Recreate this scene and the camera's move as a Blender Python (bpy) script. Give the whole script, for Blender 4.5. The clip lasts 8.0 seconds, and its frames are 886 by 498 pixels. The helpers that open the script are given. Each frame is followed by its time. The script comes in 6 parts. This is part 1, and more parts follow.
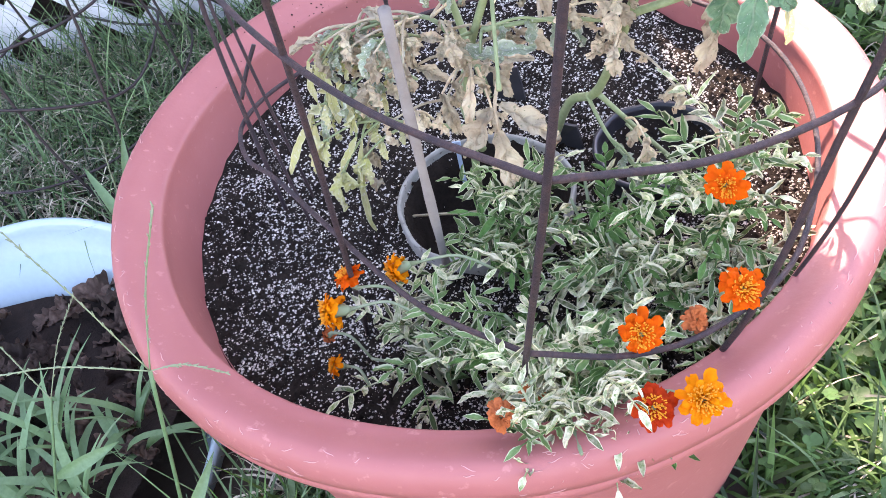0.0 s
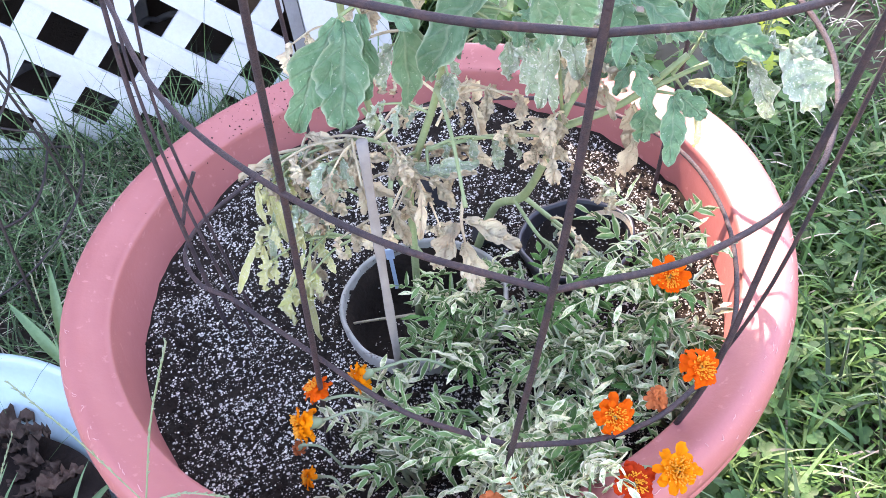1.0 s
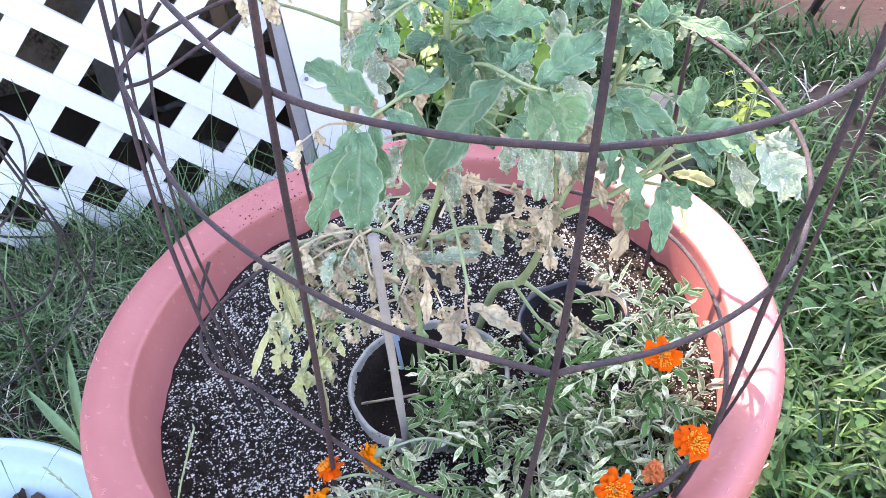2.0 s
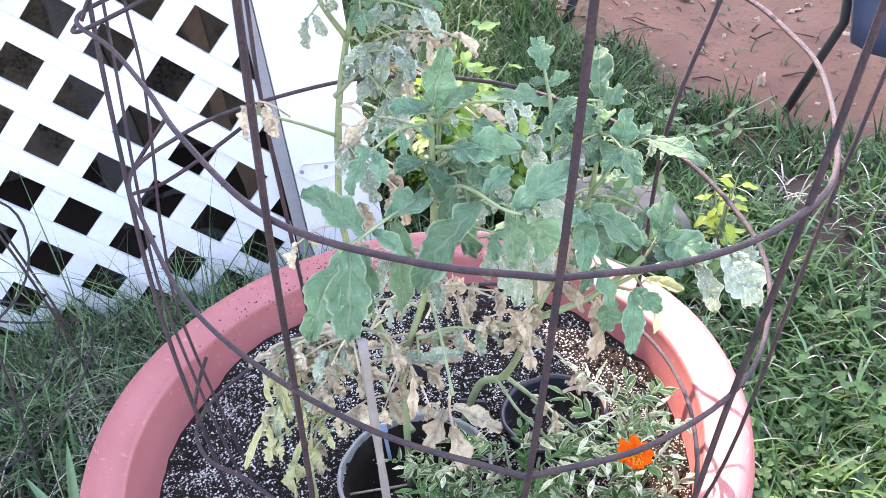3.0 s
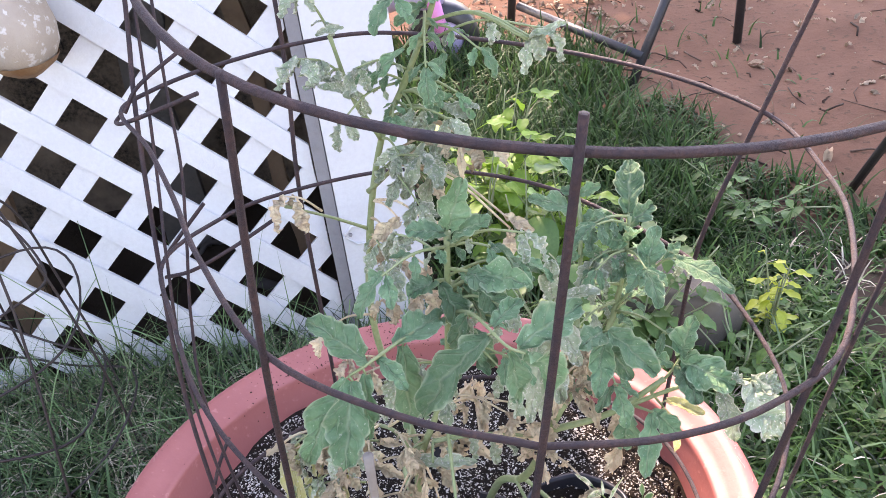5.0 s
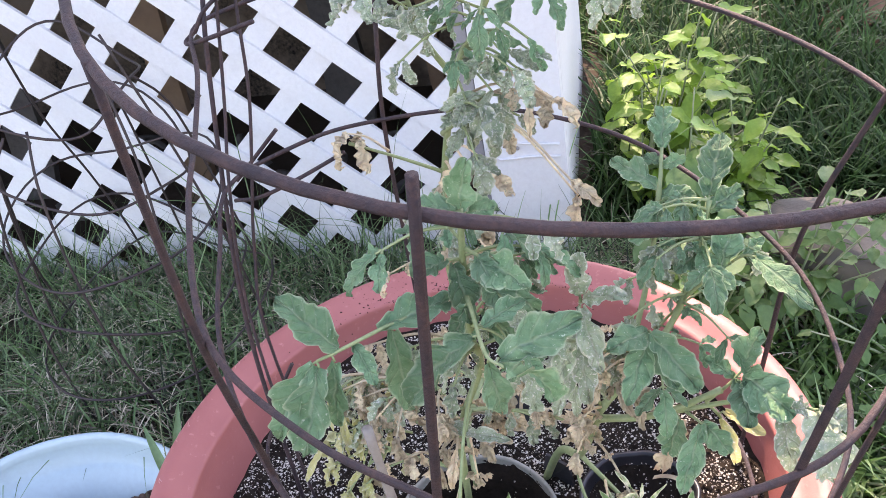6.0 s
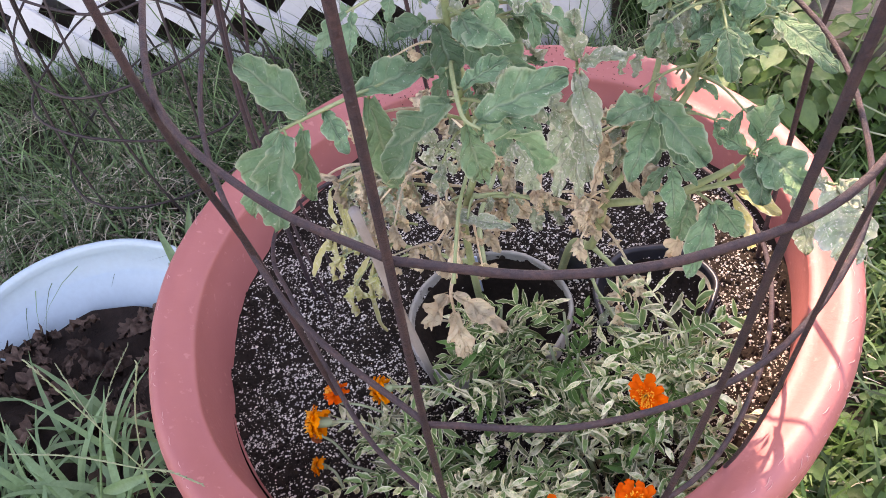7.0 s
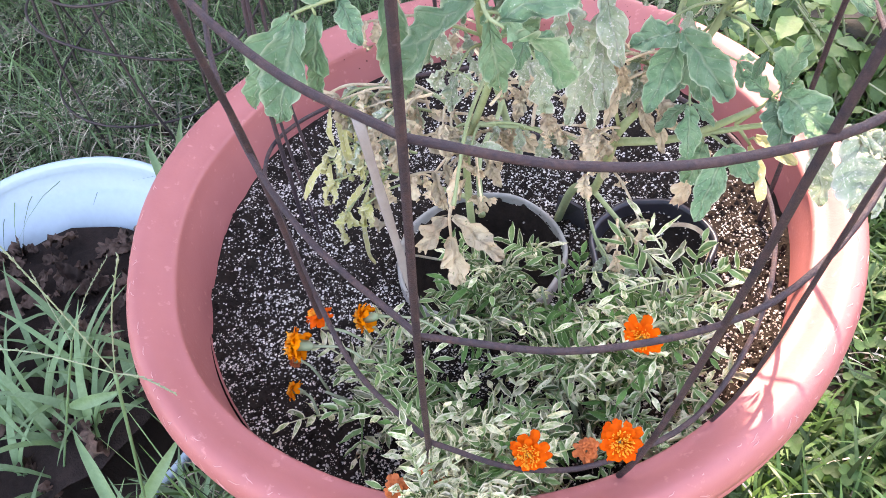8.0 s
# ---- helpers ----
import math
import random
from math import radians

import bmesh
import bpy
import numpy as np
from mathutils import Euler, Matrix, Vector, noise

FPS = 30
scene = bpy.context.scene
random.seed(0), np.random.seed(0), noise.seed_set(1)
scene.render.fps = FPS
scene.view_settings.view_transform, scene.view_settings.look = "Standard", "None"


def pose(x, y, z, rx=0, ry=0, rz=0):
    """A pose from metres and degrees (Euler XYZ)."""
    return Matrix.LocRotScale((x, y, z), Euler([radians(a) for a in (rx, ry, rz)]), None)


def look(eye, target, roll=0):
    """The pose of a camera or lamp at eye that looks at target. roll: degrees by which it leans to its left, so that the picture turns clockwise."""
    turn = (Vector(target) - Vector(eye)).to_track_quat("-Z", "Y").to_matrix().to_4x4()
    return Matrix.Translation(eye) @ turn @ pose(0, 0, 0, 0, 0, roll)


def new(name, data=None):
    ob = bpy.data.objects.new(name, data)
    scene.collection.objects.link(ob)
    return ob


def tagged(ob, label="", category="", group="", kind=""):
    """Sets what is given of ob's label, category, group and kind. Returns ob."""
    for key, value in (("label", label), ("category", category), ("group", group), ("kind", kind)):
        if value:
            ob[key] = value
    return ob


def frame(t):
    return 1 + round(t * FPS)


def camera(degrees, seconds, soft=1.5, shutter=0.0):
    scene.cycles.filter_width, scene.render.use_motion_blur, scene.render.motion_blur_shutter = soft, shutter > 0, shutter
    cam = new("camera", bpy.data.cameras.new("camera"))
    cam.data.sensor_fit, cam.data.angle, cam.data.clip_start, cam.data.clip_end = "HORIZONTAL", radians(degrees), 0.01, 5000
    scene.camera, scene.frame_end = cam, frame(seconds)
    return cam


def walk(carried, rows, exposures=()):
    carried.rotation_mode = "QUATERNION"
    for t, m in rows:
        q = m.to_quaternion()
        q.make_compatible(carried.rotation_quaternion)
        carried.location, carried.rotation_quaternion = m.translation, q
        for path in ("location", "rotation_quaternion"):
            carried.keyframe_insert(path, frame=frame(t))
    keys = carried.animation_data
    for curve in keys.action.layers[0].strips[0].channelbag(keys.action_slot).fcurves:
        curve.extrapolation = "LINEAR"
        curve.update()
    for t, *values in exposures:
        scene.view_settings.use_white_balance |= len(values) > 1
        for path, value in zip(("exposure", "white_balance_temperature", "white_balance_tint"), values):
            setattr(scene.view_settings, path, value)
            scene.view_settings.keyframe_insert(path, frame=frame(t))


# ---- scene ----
cam = camera(49.91, 8.0, 0.6)
# seconds, place in metres, yaw, pitch, lean in degrees
ROWS = [
    (0.0, 0.080, -0.599, 0.938, 1.76, -47.96, 10.09),
    (0.5, 0.023, -0.619, 0.972, -4.77, -46.21, 6.31),
    (1.0, 0.005, -0.617, 0.993, -8.02, -44.12, 6.85),
    (1.5, -0.012, -0.630, 1.011, -9.03, -42.10, 6.61),
    (2.0, -0.002, -0.643, 1.031, -8.89, -39.81, 7.31),
    (2.2, -0.002, -0.647, 1.044, -9.18, -38.54, 6.98),
    (3.3, 0.012, -0.673, 1.087, -8.96, -34.94, 6.79),
    (3.5, 0.016, -0.674, 1.094, -8.87, -34.70, 6.97),
    (4.0, 0.020, -0.674, 1.115, -8.26, -32.92, 7.35),
    (4.2, 0.022, -0.670, 1.120, -8.17, -32.78, 7.24),
    (5.3, 0.092, -0.606, 1.134, -0.30, -32.94, 7.01),
    (5.5, 0.127, -0.581, 1.143, 2.89, -32.74, 8.27),
    (5.8, 0.174, -0.566, 1.155, 8.30, -34.54, 8.18),
    (6.0, 0.189, -0.541, 1.126, 11.06, -38.30, 8.92),
    (6.2, 0.197, -0.532, 1.109, 12.48, -40.67, 9.23),
    (6.5, 0.213, -0.522, 1.090, 11.92, -44.72, 10.50),
    (7.0, 0.217, -0.526, 1.066, 12.85, -48.43, 11.45),
    (7.5, 0.215, -0.530, 1.050, 15.02, -49.41, 10.23),
    (8.0, 0.202, -0.540, 1.029, 15.99, -49.64, 7.29),
]
EXPOSURES = [(0.0, 3.25, 7350, 29), (0.5, 3.2, 7250, 27), (1.0, 3.35, 7050, 26), (2.2, 3.35, 7050, 25), (3.5, 3.15, 7050, 28), (4.0, 2.92, 7250, 28), (5.5, 2.78, 7850, 29), (6.0, 2.74, 7850, 28), (6.5, 2.8, 8300, 34), (7.0, 2.77, 8550, 35), (7.5, 2.92, 8300, 34), (8.0, 3.26, 7850, 29)]
walk(cam, [(t, pose(x, y, z, 90 + pitch, lean, yaw)) for t, x, y, z, yaw, pitch, lean in ROWS], EXPOSURES)

# ---- world and light ----
SUN_EL, SUN_AZ = 43.0, 347.0      # azimuth from +y, clockwise
world = bpy.data.worlds.new("sky")
scene.world = world
world.use_nodes = True
wn = world.node_tree
sky = wn.nodes.new("ShaderNodeTexSky")
sky.sky_type, sky.sun_disc = "NISHITA", False
sky.sun_elevation, sky.sun_rotation = radians(SUN_EL), radians(SUN_AZ)
wn.nodes["Background"].inputs["Strength"].default_value = 0.15
wn.links.new(sky.outputs["Color"], wn.nodes["Background"].inputs["Color"])
sun_data = bpy.data.lights.new("sun", "SUN")
sun_data.energy, sun_data.angle, sun_data.color = 2.0, radians(0.6), (1.0, 0.93, 0.82)
sun = new("sun", sun_data)
to_sun = Vector((math.sin(radians(SUN_AZ)) * math.cos(radians(SUN_EL)), math.cos(radians(SUN_AZ)) * math.cos(radians(SUN_EL)), math.sin(radians(SUN_EL))))
sun.matrix_world = look(to_sun * 20, (0, 0, 0))

# ---- materials ----
def material(name, base, second=None, scale=20.0, rough=0.6, metal=0.0, bump=0.2, fine=120.0, third=None, spots=0.0, through_light=0.0, per_object=0.0, per_island=0.0, spread=0.5, bump_scale=None, gloss=0.5, veins=None, rib_share=0.35, margin=0.84):
    """A node material: base colour with a second colour in large blotches, a third in fine specks, and relief at two sizes."""
    m = bpy.data.materials.new(name)
    m.use_nodes = True
    nt = m.node_tree
    bsdf = nt.nodes["Principled BSDF"]
    link = nt.links.new
    co = nt.nodes.new("ShaderNodeTexCoord").outputs["Object"]
    def noisy(sc, detail=4.0, rg=0.6):
        n = nt.nodes.new("ShaderNodeTexNoise")
        n.inputs["Scale"].default_value, n.inputs["Detail"].default_value, n.inputs["Roughness"].default_value = sc, detail, rg
        link(co, n.inputs["Vector"])
        return n.outputs["Fac"]
    def ramp(fac, a, b):
        r = nt.nodes.new("ShaderNodeMapRange")
        r.inputs["From Min"].default_value, r.inputs["From Max"].default_value = a, b
        link(fac, r.inputs["Value"])
        return r.outputs["Result"]
    def mix(fac, a, b):
        x = nt.nodes.new("ShaderNodeMix")
        x.data_type = "RGBA"
        if fac is not None:
            link(fac, x.inputs["Factor"])
        for sock, val in ((x.inputs["A"], a), (x.inputs["B"], b)):
            if isinstance(val, tuple):
                sock.default_value = (*val, 1)
            else:
                link(val, sock)
        return x.outputs["Result"]
    second = second or tuple(c * 0.75 for c in base)
    col = mix(ramp(noisy(scale), 0.5 - spread / 2, 0.5 + spread / 2), base, second)
    if third:
        col = mix(ramp(noisy(fine, 3.0), 0.62 - spots, 0.70 - spots), col, third)
    else:
        col = mix(ramp(noisy(fine), 0.3, 0.8), col, tuple(c * 0.85 for c in base))
    if per_object or per_island:
        hsv = nt.nodes.new("ShaderNodeHueSaturation")
        rnd = nt.nodes.new("ShaderNodeObjectInfo").outputs["Random"] if per_object else nt.nodes.new("ShaderNodeNewGeometry").outputs["Random Per Island"]
        amount = per_object or per_island
        rng = nt.nodes.new("ShaderNodeMapRange")
        rng.inputs["To Min"].default_value, rng.inputs["To Max"].default_value = 1 - amount, 1 + amount
        link(rnd, rng.inputs["Value"])
        link(rng.outputs["Result"], hsv.inputs["Value"])
        link(col, hsv.inputs["Color"])
        col = hsv.outputs["Color"]
    height = noisy(bump_scale or fine, 6.0, 0.7)
    if veins:
        blade = nt.nodes.new("ShaderNodeAttribute")
        blade.attribute_name = "blade"
        xyz = nt.nodes.new("ShaderNodeSeparateXYZ")
        link(blade.outputs["Vector"], xyz.inputs["Vector"])
        def calc(op, a, c=None):
            m_ = nt.nodes.new("ShaderNodeMath")
            m_.operation = op
            for sock, val in zip(m_.inputs, (a, c)):
                if val is None:
                    continue
                if isinstance(val, (int, float)):
                    sock.default_value = val
                else:
                    link(val, sock)
            return m_.outputs["Value"]
        across = calc("ABSOLUTE", xyz.outputs["X"])
        slant = calc("SUBTRACT", xyz.outputs["Y"], calc("MULTIPLY", across, 0.16))
        rib = calc("MAXIMUM", ramp(across, 0.13, 0.03), calc("MULTIPLY", ramp(calc("SINE", calc("MULTIPLY", slant, 38.0)), 0.75, 1.0), 0.45))
        edge = ramp(across, margin, margin + 0.14)
        mark = calc("MULTIPLY", calc("MAXIMUM", calc("MULTIPLY", rib, rib_share), edge), calc("MULTIPLY", xyz.outputs["Z"], 0.75))
        col = mix(mark, col, veins)
        height = calc("SUBTRACT", height, calc("MULTIPLY", rib, 0.5))
    link(col, bsdf.inputs["Base Color"])
    bsdf.inputs["Specular IOR Level"].default_value = gloss
    bsdf.inputs["Roughness"].default_value, bsdf.inputs["Metallic"].default_value = rough, metal
    if bump:
        b = nt.nodes.new("ShaderNodeBump")
        b.inputs["Strength"].default_value, b.inputs["Distance"].default_value = bump, 0.004
        link(height, b.inputs["Height"])
        link(b.outputs["Normal"], bsdf.inputs["Normal"])
    if through_light:
        tr = nt.nodes.new("ShaderNodeBsdfTranslucent")
        link(col, tr.inputs["Color"])
        mx = nt.nodes.new("ShaderNodeMixShader")
        mx.inputs["Fac"].default_value = through_light
        link(bsdf.outputs["BSDF"], mx.inputs[1])
        link(tr.outputs["BSDF"], mx.inputs[2])
        link(mx.outputs["Shader"], nt.nodes["Material Output"].inputs["Surface"])
    return m


TERRACOTTA = material("terracotta_plastic", (0.43, 0.143, 0.125), (0.37, 0.113, 0.098), 9, 0.50, bump=0.14, fine=110, third=(0.475, 0.175, 0.150), spots=0.0, gloss=0.33)
WIRE = material("rusty_wire", (0.030, 0.022, 0.027), (0.105, 0.055, 0.046), 70, 0.55, 0.3, 0.6, 420, spread=0.4)
THIN_WIRE = material("dark_wire", (0.04, 0.032, 0.032), (0.08, 0.05, 0.04), 80, 0.55, 0.35, 0.3, 500)
WHITE = material("white_painted_wood", (0.69, 0.69, 0.68), (0.61, 0.62, 0.62), 6, 0.45, bump=0.25, fine=150)
GREY_WOOD = material("weathered_grey_wood", (0.28, 0.27, 0.27), (0.18, 0.17, 0.17), 30, 0.8, bump=0.4, fine=200)
SOIL = material("potting_soil", (0.022, 0.016, 0.012), (0.042, 0.031, 0.023), 40, 0.95, bump=1.0, fine=170, gloss=0.1)
PERLITE = material("perlite", (0.76, 0.70, 0.61), (0.42, 0.36, 0.29), 200, 0.9, bump=0.3, fine=600, per_island=0.35)
PVC = material("white_plastic", (0.38, 0.37, 0.31), (0.22, 0.21, 0.17), 40, 0.6, bump=0.2, fine=160, third=(0.12, 0.10, 0.08), spots=0.0)
BLACK = material("black_plastic", (0.018, 0.018, 0.02), (0.03, 0.03, 0.035), 30, 0.35, bump=0.1)
STAKE = material("grey_bamboo", (0.32, 0.28, 0.24), (0.20, 0.17, 0.145), 60, 0.7, bump=0.3, fine=250)
BUCKET = material("pale_blue_plastic", (0.41, 0.52, 0.54), (0.35, 0.46, 0.48), 5, 0.35, bump=0.05)
TOMATO = material("tomato_leaf", (0.130, 0.275, 0.130), (0.225, 0.37, 0.20), 130, 0.6, bump=1.0, fine=480, third=(0.52, 0.60, 0.44), spots=-0.02, through_light=0.2, per_object=0.28, gloss=0.4, veins=(0.56, 0.62, 0.42), bump_scale=230, rib_share=0.38, spread=0.35, margin=0.88)
STEM = material("tomato_stem", (0.21, 0.27, 0.11), (0.30, 0.33, 0.17), 50, 0.6, bump=0.2, fine=300)
SPECKLED = material("speckled_tomato_leaf", (0.25, 0.35, 0.19), (0.52, 0.56, 0.40), 110, 0.75, bump=0.9, fine=480, third=(0.75, 0.73, 0.62), spots=0.05, through_light=0.2, per_object=0.2, gloss=0.2, veins=(0.72, 0.70, 0.56), bump_scale=230)
DRY = material("dried_leaf", (0.86, 0.77, 0.53), (0.62, 0.46, 0.31), 90, 0.85, bump=1.0, fine=330, third=(0.38, 0.37, 0.22), spots=0.01, through_light=0.25, per_object=0.28, gloss=0.1, veins=(0.42, 0.29, 0.18), bump_scale=230, rib_share=0.15, margin=0.90)
YELLOWED = material("yellowed_leaf", (0.50, 0.50, 0.14), (0.64, 0.58, 0.34), 80, 0.75, bump=0.7, fine=380, third=(0.72, 0.68, 0.52), spots=0.03, through_light=0.25, per_object=0.12, veins=(0.72, 0.70, 0.45))


# ---- building blocks ----
def part(name, geo, mat, parent=None, label="", smooth=True):
    """Links verts and faces as one mesh object, under a thing or a part where one is given."""
    verts, faces = geo
    me = bpy.data.meshes.new(name)
    me.from_pydata([tuple(v)[:3] for v in verts], [], [tuple(q) for q in faces])
    if any(len(v) > 3 for v in verts):
        mark = me.attributes.new("blade", "FLOAT_VECTOR", "POINT")
        mark.data.foreach_set("vector", [c for v in verts for c in ((v[3], v[4], 1.0) if len(v) > 3 else (0.5, 0.0, 0.0))])
    me.materials.append(mat)
    if smooth:
        me.polygons.foreach_set("use_smooth", [True] * len(me.polygons))
    me.update()
    ob = new(name, me)
    if parent is not None:
        ob.parent = parent
    if label:
        tagged(ob, label)
    return ob


def thing(name, place, label, category, group="", kind=""):
    """An Empty at the foot of a thing, which carries its parts."""
    ob = new(name)
    ob.location = place
    ob.empty_display_size = 0.02
    bpy.context.view_layer.update()
    return tagged(ob, label, category, group, kind)


def under(parent, ob):
    """Puts ob, built in world coordinates, under parent without moving it."""
    ob.parent = parent
    ob.matrix_parent_inverse = Matrix.Translation(-Vector(parent.location)) if parent.parent is None else Matrix.Identity(4)
    return ob


def joined(pieces):
    verts, faces = [], []
    for v, f in pieces:
        o = len(verts)
        verts.extend(v)
        faces.extend([tuple(i + o for i in q) for q in f])
    return verts, faces


def tube(path, radius, sides=8, cap=True):
    """A round bar along points; radius is a number or one for each point."""
    pts = [Vector(p) for p in path]
    n = len(pts)
    rad = [radius] * n if isinstance(radius, (int, float)) else radius
    verts, faces = [], []
    t0 = (pts[1] - pts[0]).normalized()
    up = Vector((0, 0, 1)) if abs(t0.z) < 0.9 else Vector((1, 0, 0))
    a = t0.cross(up).normalized()
    for i, p in enumerate(pts):
        t = (pts[min(i + 1, n - 1)] - pts[max(i - 1, 0)]).normalized()
        a = (a - t * a.dot(t)).normalized()
        b = t.cross(a)
        for k in range(sides):
            w = 2 * math.pi * k / sides
            verts.append(p + (a * math.cos(w) + b * math.sin(w)) * rad[i])
    for i in range(n - 1):
        for k in range(sides):
            q = (k + 1) % sides
            faces.append((i * sides + k, i * sides + q, (i + 1) * sides + q, (i + 1) * sides + k))
    if cap:
        faces.append(tuple(range(sides - 1, -1, -1)))
        faces.append(tuple((n - 1) * sides + k for k in range(sides)))
    return verts, faces


def spline(points, steps=8):
    """Points on a smooth curve through the given ones."""
    p = [Vector(q) for q in points]
    p = [p[0] * 2 - p[1]] + p + [p[-1] * 2 - p[-2]]
    out = []
    for i in range(1, len(p) - 2):
        for k in range(steps):
            t = k / steps
            out.append(0.5 * (2 * p[i] + (p[i + 1] - p[i - 1]) * t + (2 * p[i - 1] - 5 * p[i] + 4 * p[i + 1] - p[i + 2]) * t * t + (3 * p[i] - p[i - 1] - 3 * p[i + 1] + p[i + 2]) * t ** 3))
    out.append(p[-2])
    return out


def lathe(profile, sides=96, centre=(0, 0, 0), wobble=0.0):
    """A turned form from (radius, height) pairs."""
    verts, faces = [], []
    for r, z in profile:
        for k in range(sides):
            w = 2 * math.pi * k / sides
            d = wobble * noise.noise((math.cos(w) * 2, math.sin(w) * 2, z * 6))
            verts.append((centre[0] + (r + d) * math.cos(w), centre[1] + (r + d) * math.sin(w), centre[2] + z))
    for i in range(len(profile) - 1):
        for k in range(sides):
            q = (k + 1) % sides
            faces.append((i * sides + k, i * sides + q, (i + 1) * sides + q, (i + 1) * sides + k))
    return verts, faces


def box(x0, x1, y0, y1, z0, z1):
    v = [(x, y, z) for z in (z0, z1) for y in (y0, y1) for x in (x0, x1)]
    return v, [(0, 2, 3, 1), (4, 5, 7, 6), (0, 1, 5, 4), (2, 6, 7, 3), (0, 4, 6, 2), (1, 3, 7, 5)]


# ---- ground ----
def ground_height(x, y):
    rise = 0.06 * max(0.0, min(1.0, (y - 0.2) / 0.5)) * max(0.0, min(1.0, (0.5 - x) / 0.5))
    far = max(0.0, 1 - math.hypot(x, y) / 8)
    dent = 0.05 * max(0.0, min(1.0, (0.24 - math.hypot(x + 0.612, y + 0.042)) / 0.04))
    return 0.03 - dent + rise + (0.02 * noise.noise((x * 2.3, y * 2.3, 1.0)) + 0.008 * noise.noise((x * 9, y * 9, 4.0))) * far


def sheet():
    n = 150
    s = [math.copysign((math.exp(abs(u) * 6.6) - 1) * 0.55, u) for u in np.linspace(-1, 1, n)]
    verts = [(x, y + 0.5, ground_height(x, y + 0.5)) for y in s for x in s]
    faces = [(j * n + i, j * n + i + 1, (j + 1) * n + i + 1, (j + 1) * n + i) for j in range(n - 1) for i in range(n - 1)]
    return verts, faces


def ground_material():
    """Dark lawn soil around the planter that gives way to bare reddish dirt."""
    m = material("yard_ground", (0.185, 0.098, 0.064), (0.120, 0.064, 0.042), 5.0, 0.95, bump=1.0, fine=45, third=(0.09, 0.055, 0.036), spots=0.03, gloss=0.1, spread=0.45)
    nt = m.node_tree
    bsdf = nt.nodes["Principled BSDF"]
    old = bsdf.inputs["Base Color"].links[0].from_socket
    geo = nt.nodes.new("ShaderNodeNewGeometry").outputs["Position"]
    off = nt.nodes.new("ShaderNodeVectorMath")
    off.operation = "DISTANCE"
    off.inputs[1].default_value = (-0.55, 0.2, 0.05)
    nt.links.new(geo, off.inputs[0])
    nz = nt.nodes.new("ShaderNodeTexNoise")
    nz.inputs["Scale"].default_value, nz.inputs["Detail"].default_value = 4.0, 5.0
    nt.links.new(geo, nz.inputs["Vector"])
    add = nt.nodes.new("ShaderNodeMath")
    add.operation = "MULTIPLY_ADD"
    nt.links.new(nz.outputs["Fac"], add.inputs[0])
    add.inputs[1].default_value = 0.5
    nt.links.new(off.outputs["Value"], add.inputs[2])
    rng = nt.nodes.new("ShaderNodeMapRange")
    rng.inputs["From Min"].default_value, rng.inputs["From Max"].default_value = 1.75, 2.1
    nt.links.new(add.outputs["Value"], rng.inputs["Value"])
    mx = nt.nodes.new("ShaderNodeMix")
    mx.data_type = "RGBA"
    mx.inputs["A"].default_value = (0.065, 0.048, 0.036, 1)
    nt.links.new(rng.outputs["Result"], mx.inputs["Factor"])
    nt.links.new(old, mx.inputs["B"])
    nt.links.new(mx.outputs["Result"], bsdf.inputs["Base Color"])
    return m


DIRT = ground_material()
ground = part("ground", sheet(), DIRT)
tagged(ground, "bare reddish dirt yard with scattered litter", "ground", kind="structure")

# ---- planter ----
RIM_INNER = [(0.2680, 0.340), (0.2705, 0.365), (0.2735, 0.388), (0.2765, 0.4030), (0.2760, 0.4085), (0.2782, 0.4112), (0.2815, 0.4110), (0.2900, 0.4155), (0.2980, 0.4202), (0.3060, 0.4235)]
RIM_OUTER = [(0.3060, 0.4235), (0.3115, 0.4225), (0.3160, 0.4185), (0.3190, 0.4120), (0.3202, 0.4040), (0.3196, 0.3960)]
planter = thing("planter", (0, 0, 0.03), "large round terracotta-coloured plastic planter standing on grass", "planter")
rim_profile = RIM_INNER + RIM_OUTER[1:] + [(0.3170, 0.3945), (0.3172, 0.3932), (0.3190, 0.3915), (0.3175, 0.3820), (0.3120, 0.3700), (0.3020, 0.3585), (0.288, 0.350)]
under(planter, part("rim", lathe(rim_profile, 128, wobble=0.003), TERRACOTTA, label="thick rolled rim with scuffs and soil specks"))
body_profile = [(0.288, 0.350), (0.280, 0.30), (0.262, 0.20), (0.240, 0.08), (0.232, 0.035), (0.22, 0.03), (0.222, 0.04), (0.250, 0.2), (0.262, 0.30), (0.2680, 0.340)]
under(planter, part("body", lathe(body_profile, 96), TERRACOTTA))

# ---- soil ----
def soil_height(x, y):
    r = math.hypot(x, y)
    dip = 0.050 * max(0.0, min(1.0, (0.073 - math.hypot(x + 0.005, y + 0.005)) / 0.012))
    dip += 0.018 * max(0.0, min(1.0, (0.052 - math.hypot(x - 0.148, y - 0.026)) / 0.012))
    return 0.340 - dip + 0.10 * y + 0.008 * noise.noise((x * 9, y * 9, 2.0)) + 0.006 * noise.noise((x * 40, y * 40, 7.0)) + 0.004 * max(0, (r - 0.16) / 0.1)


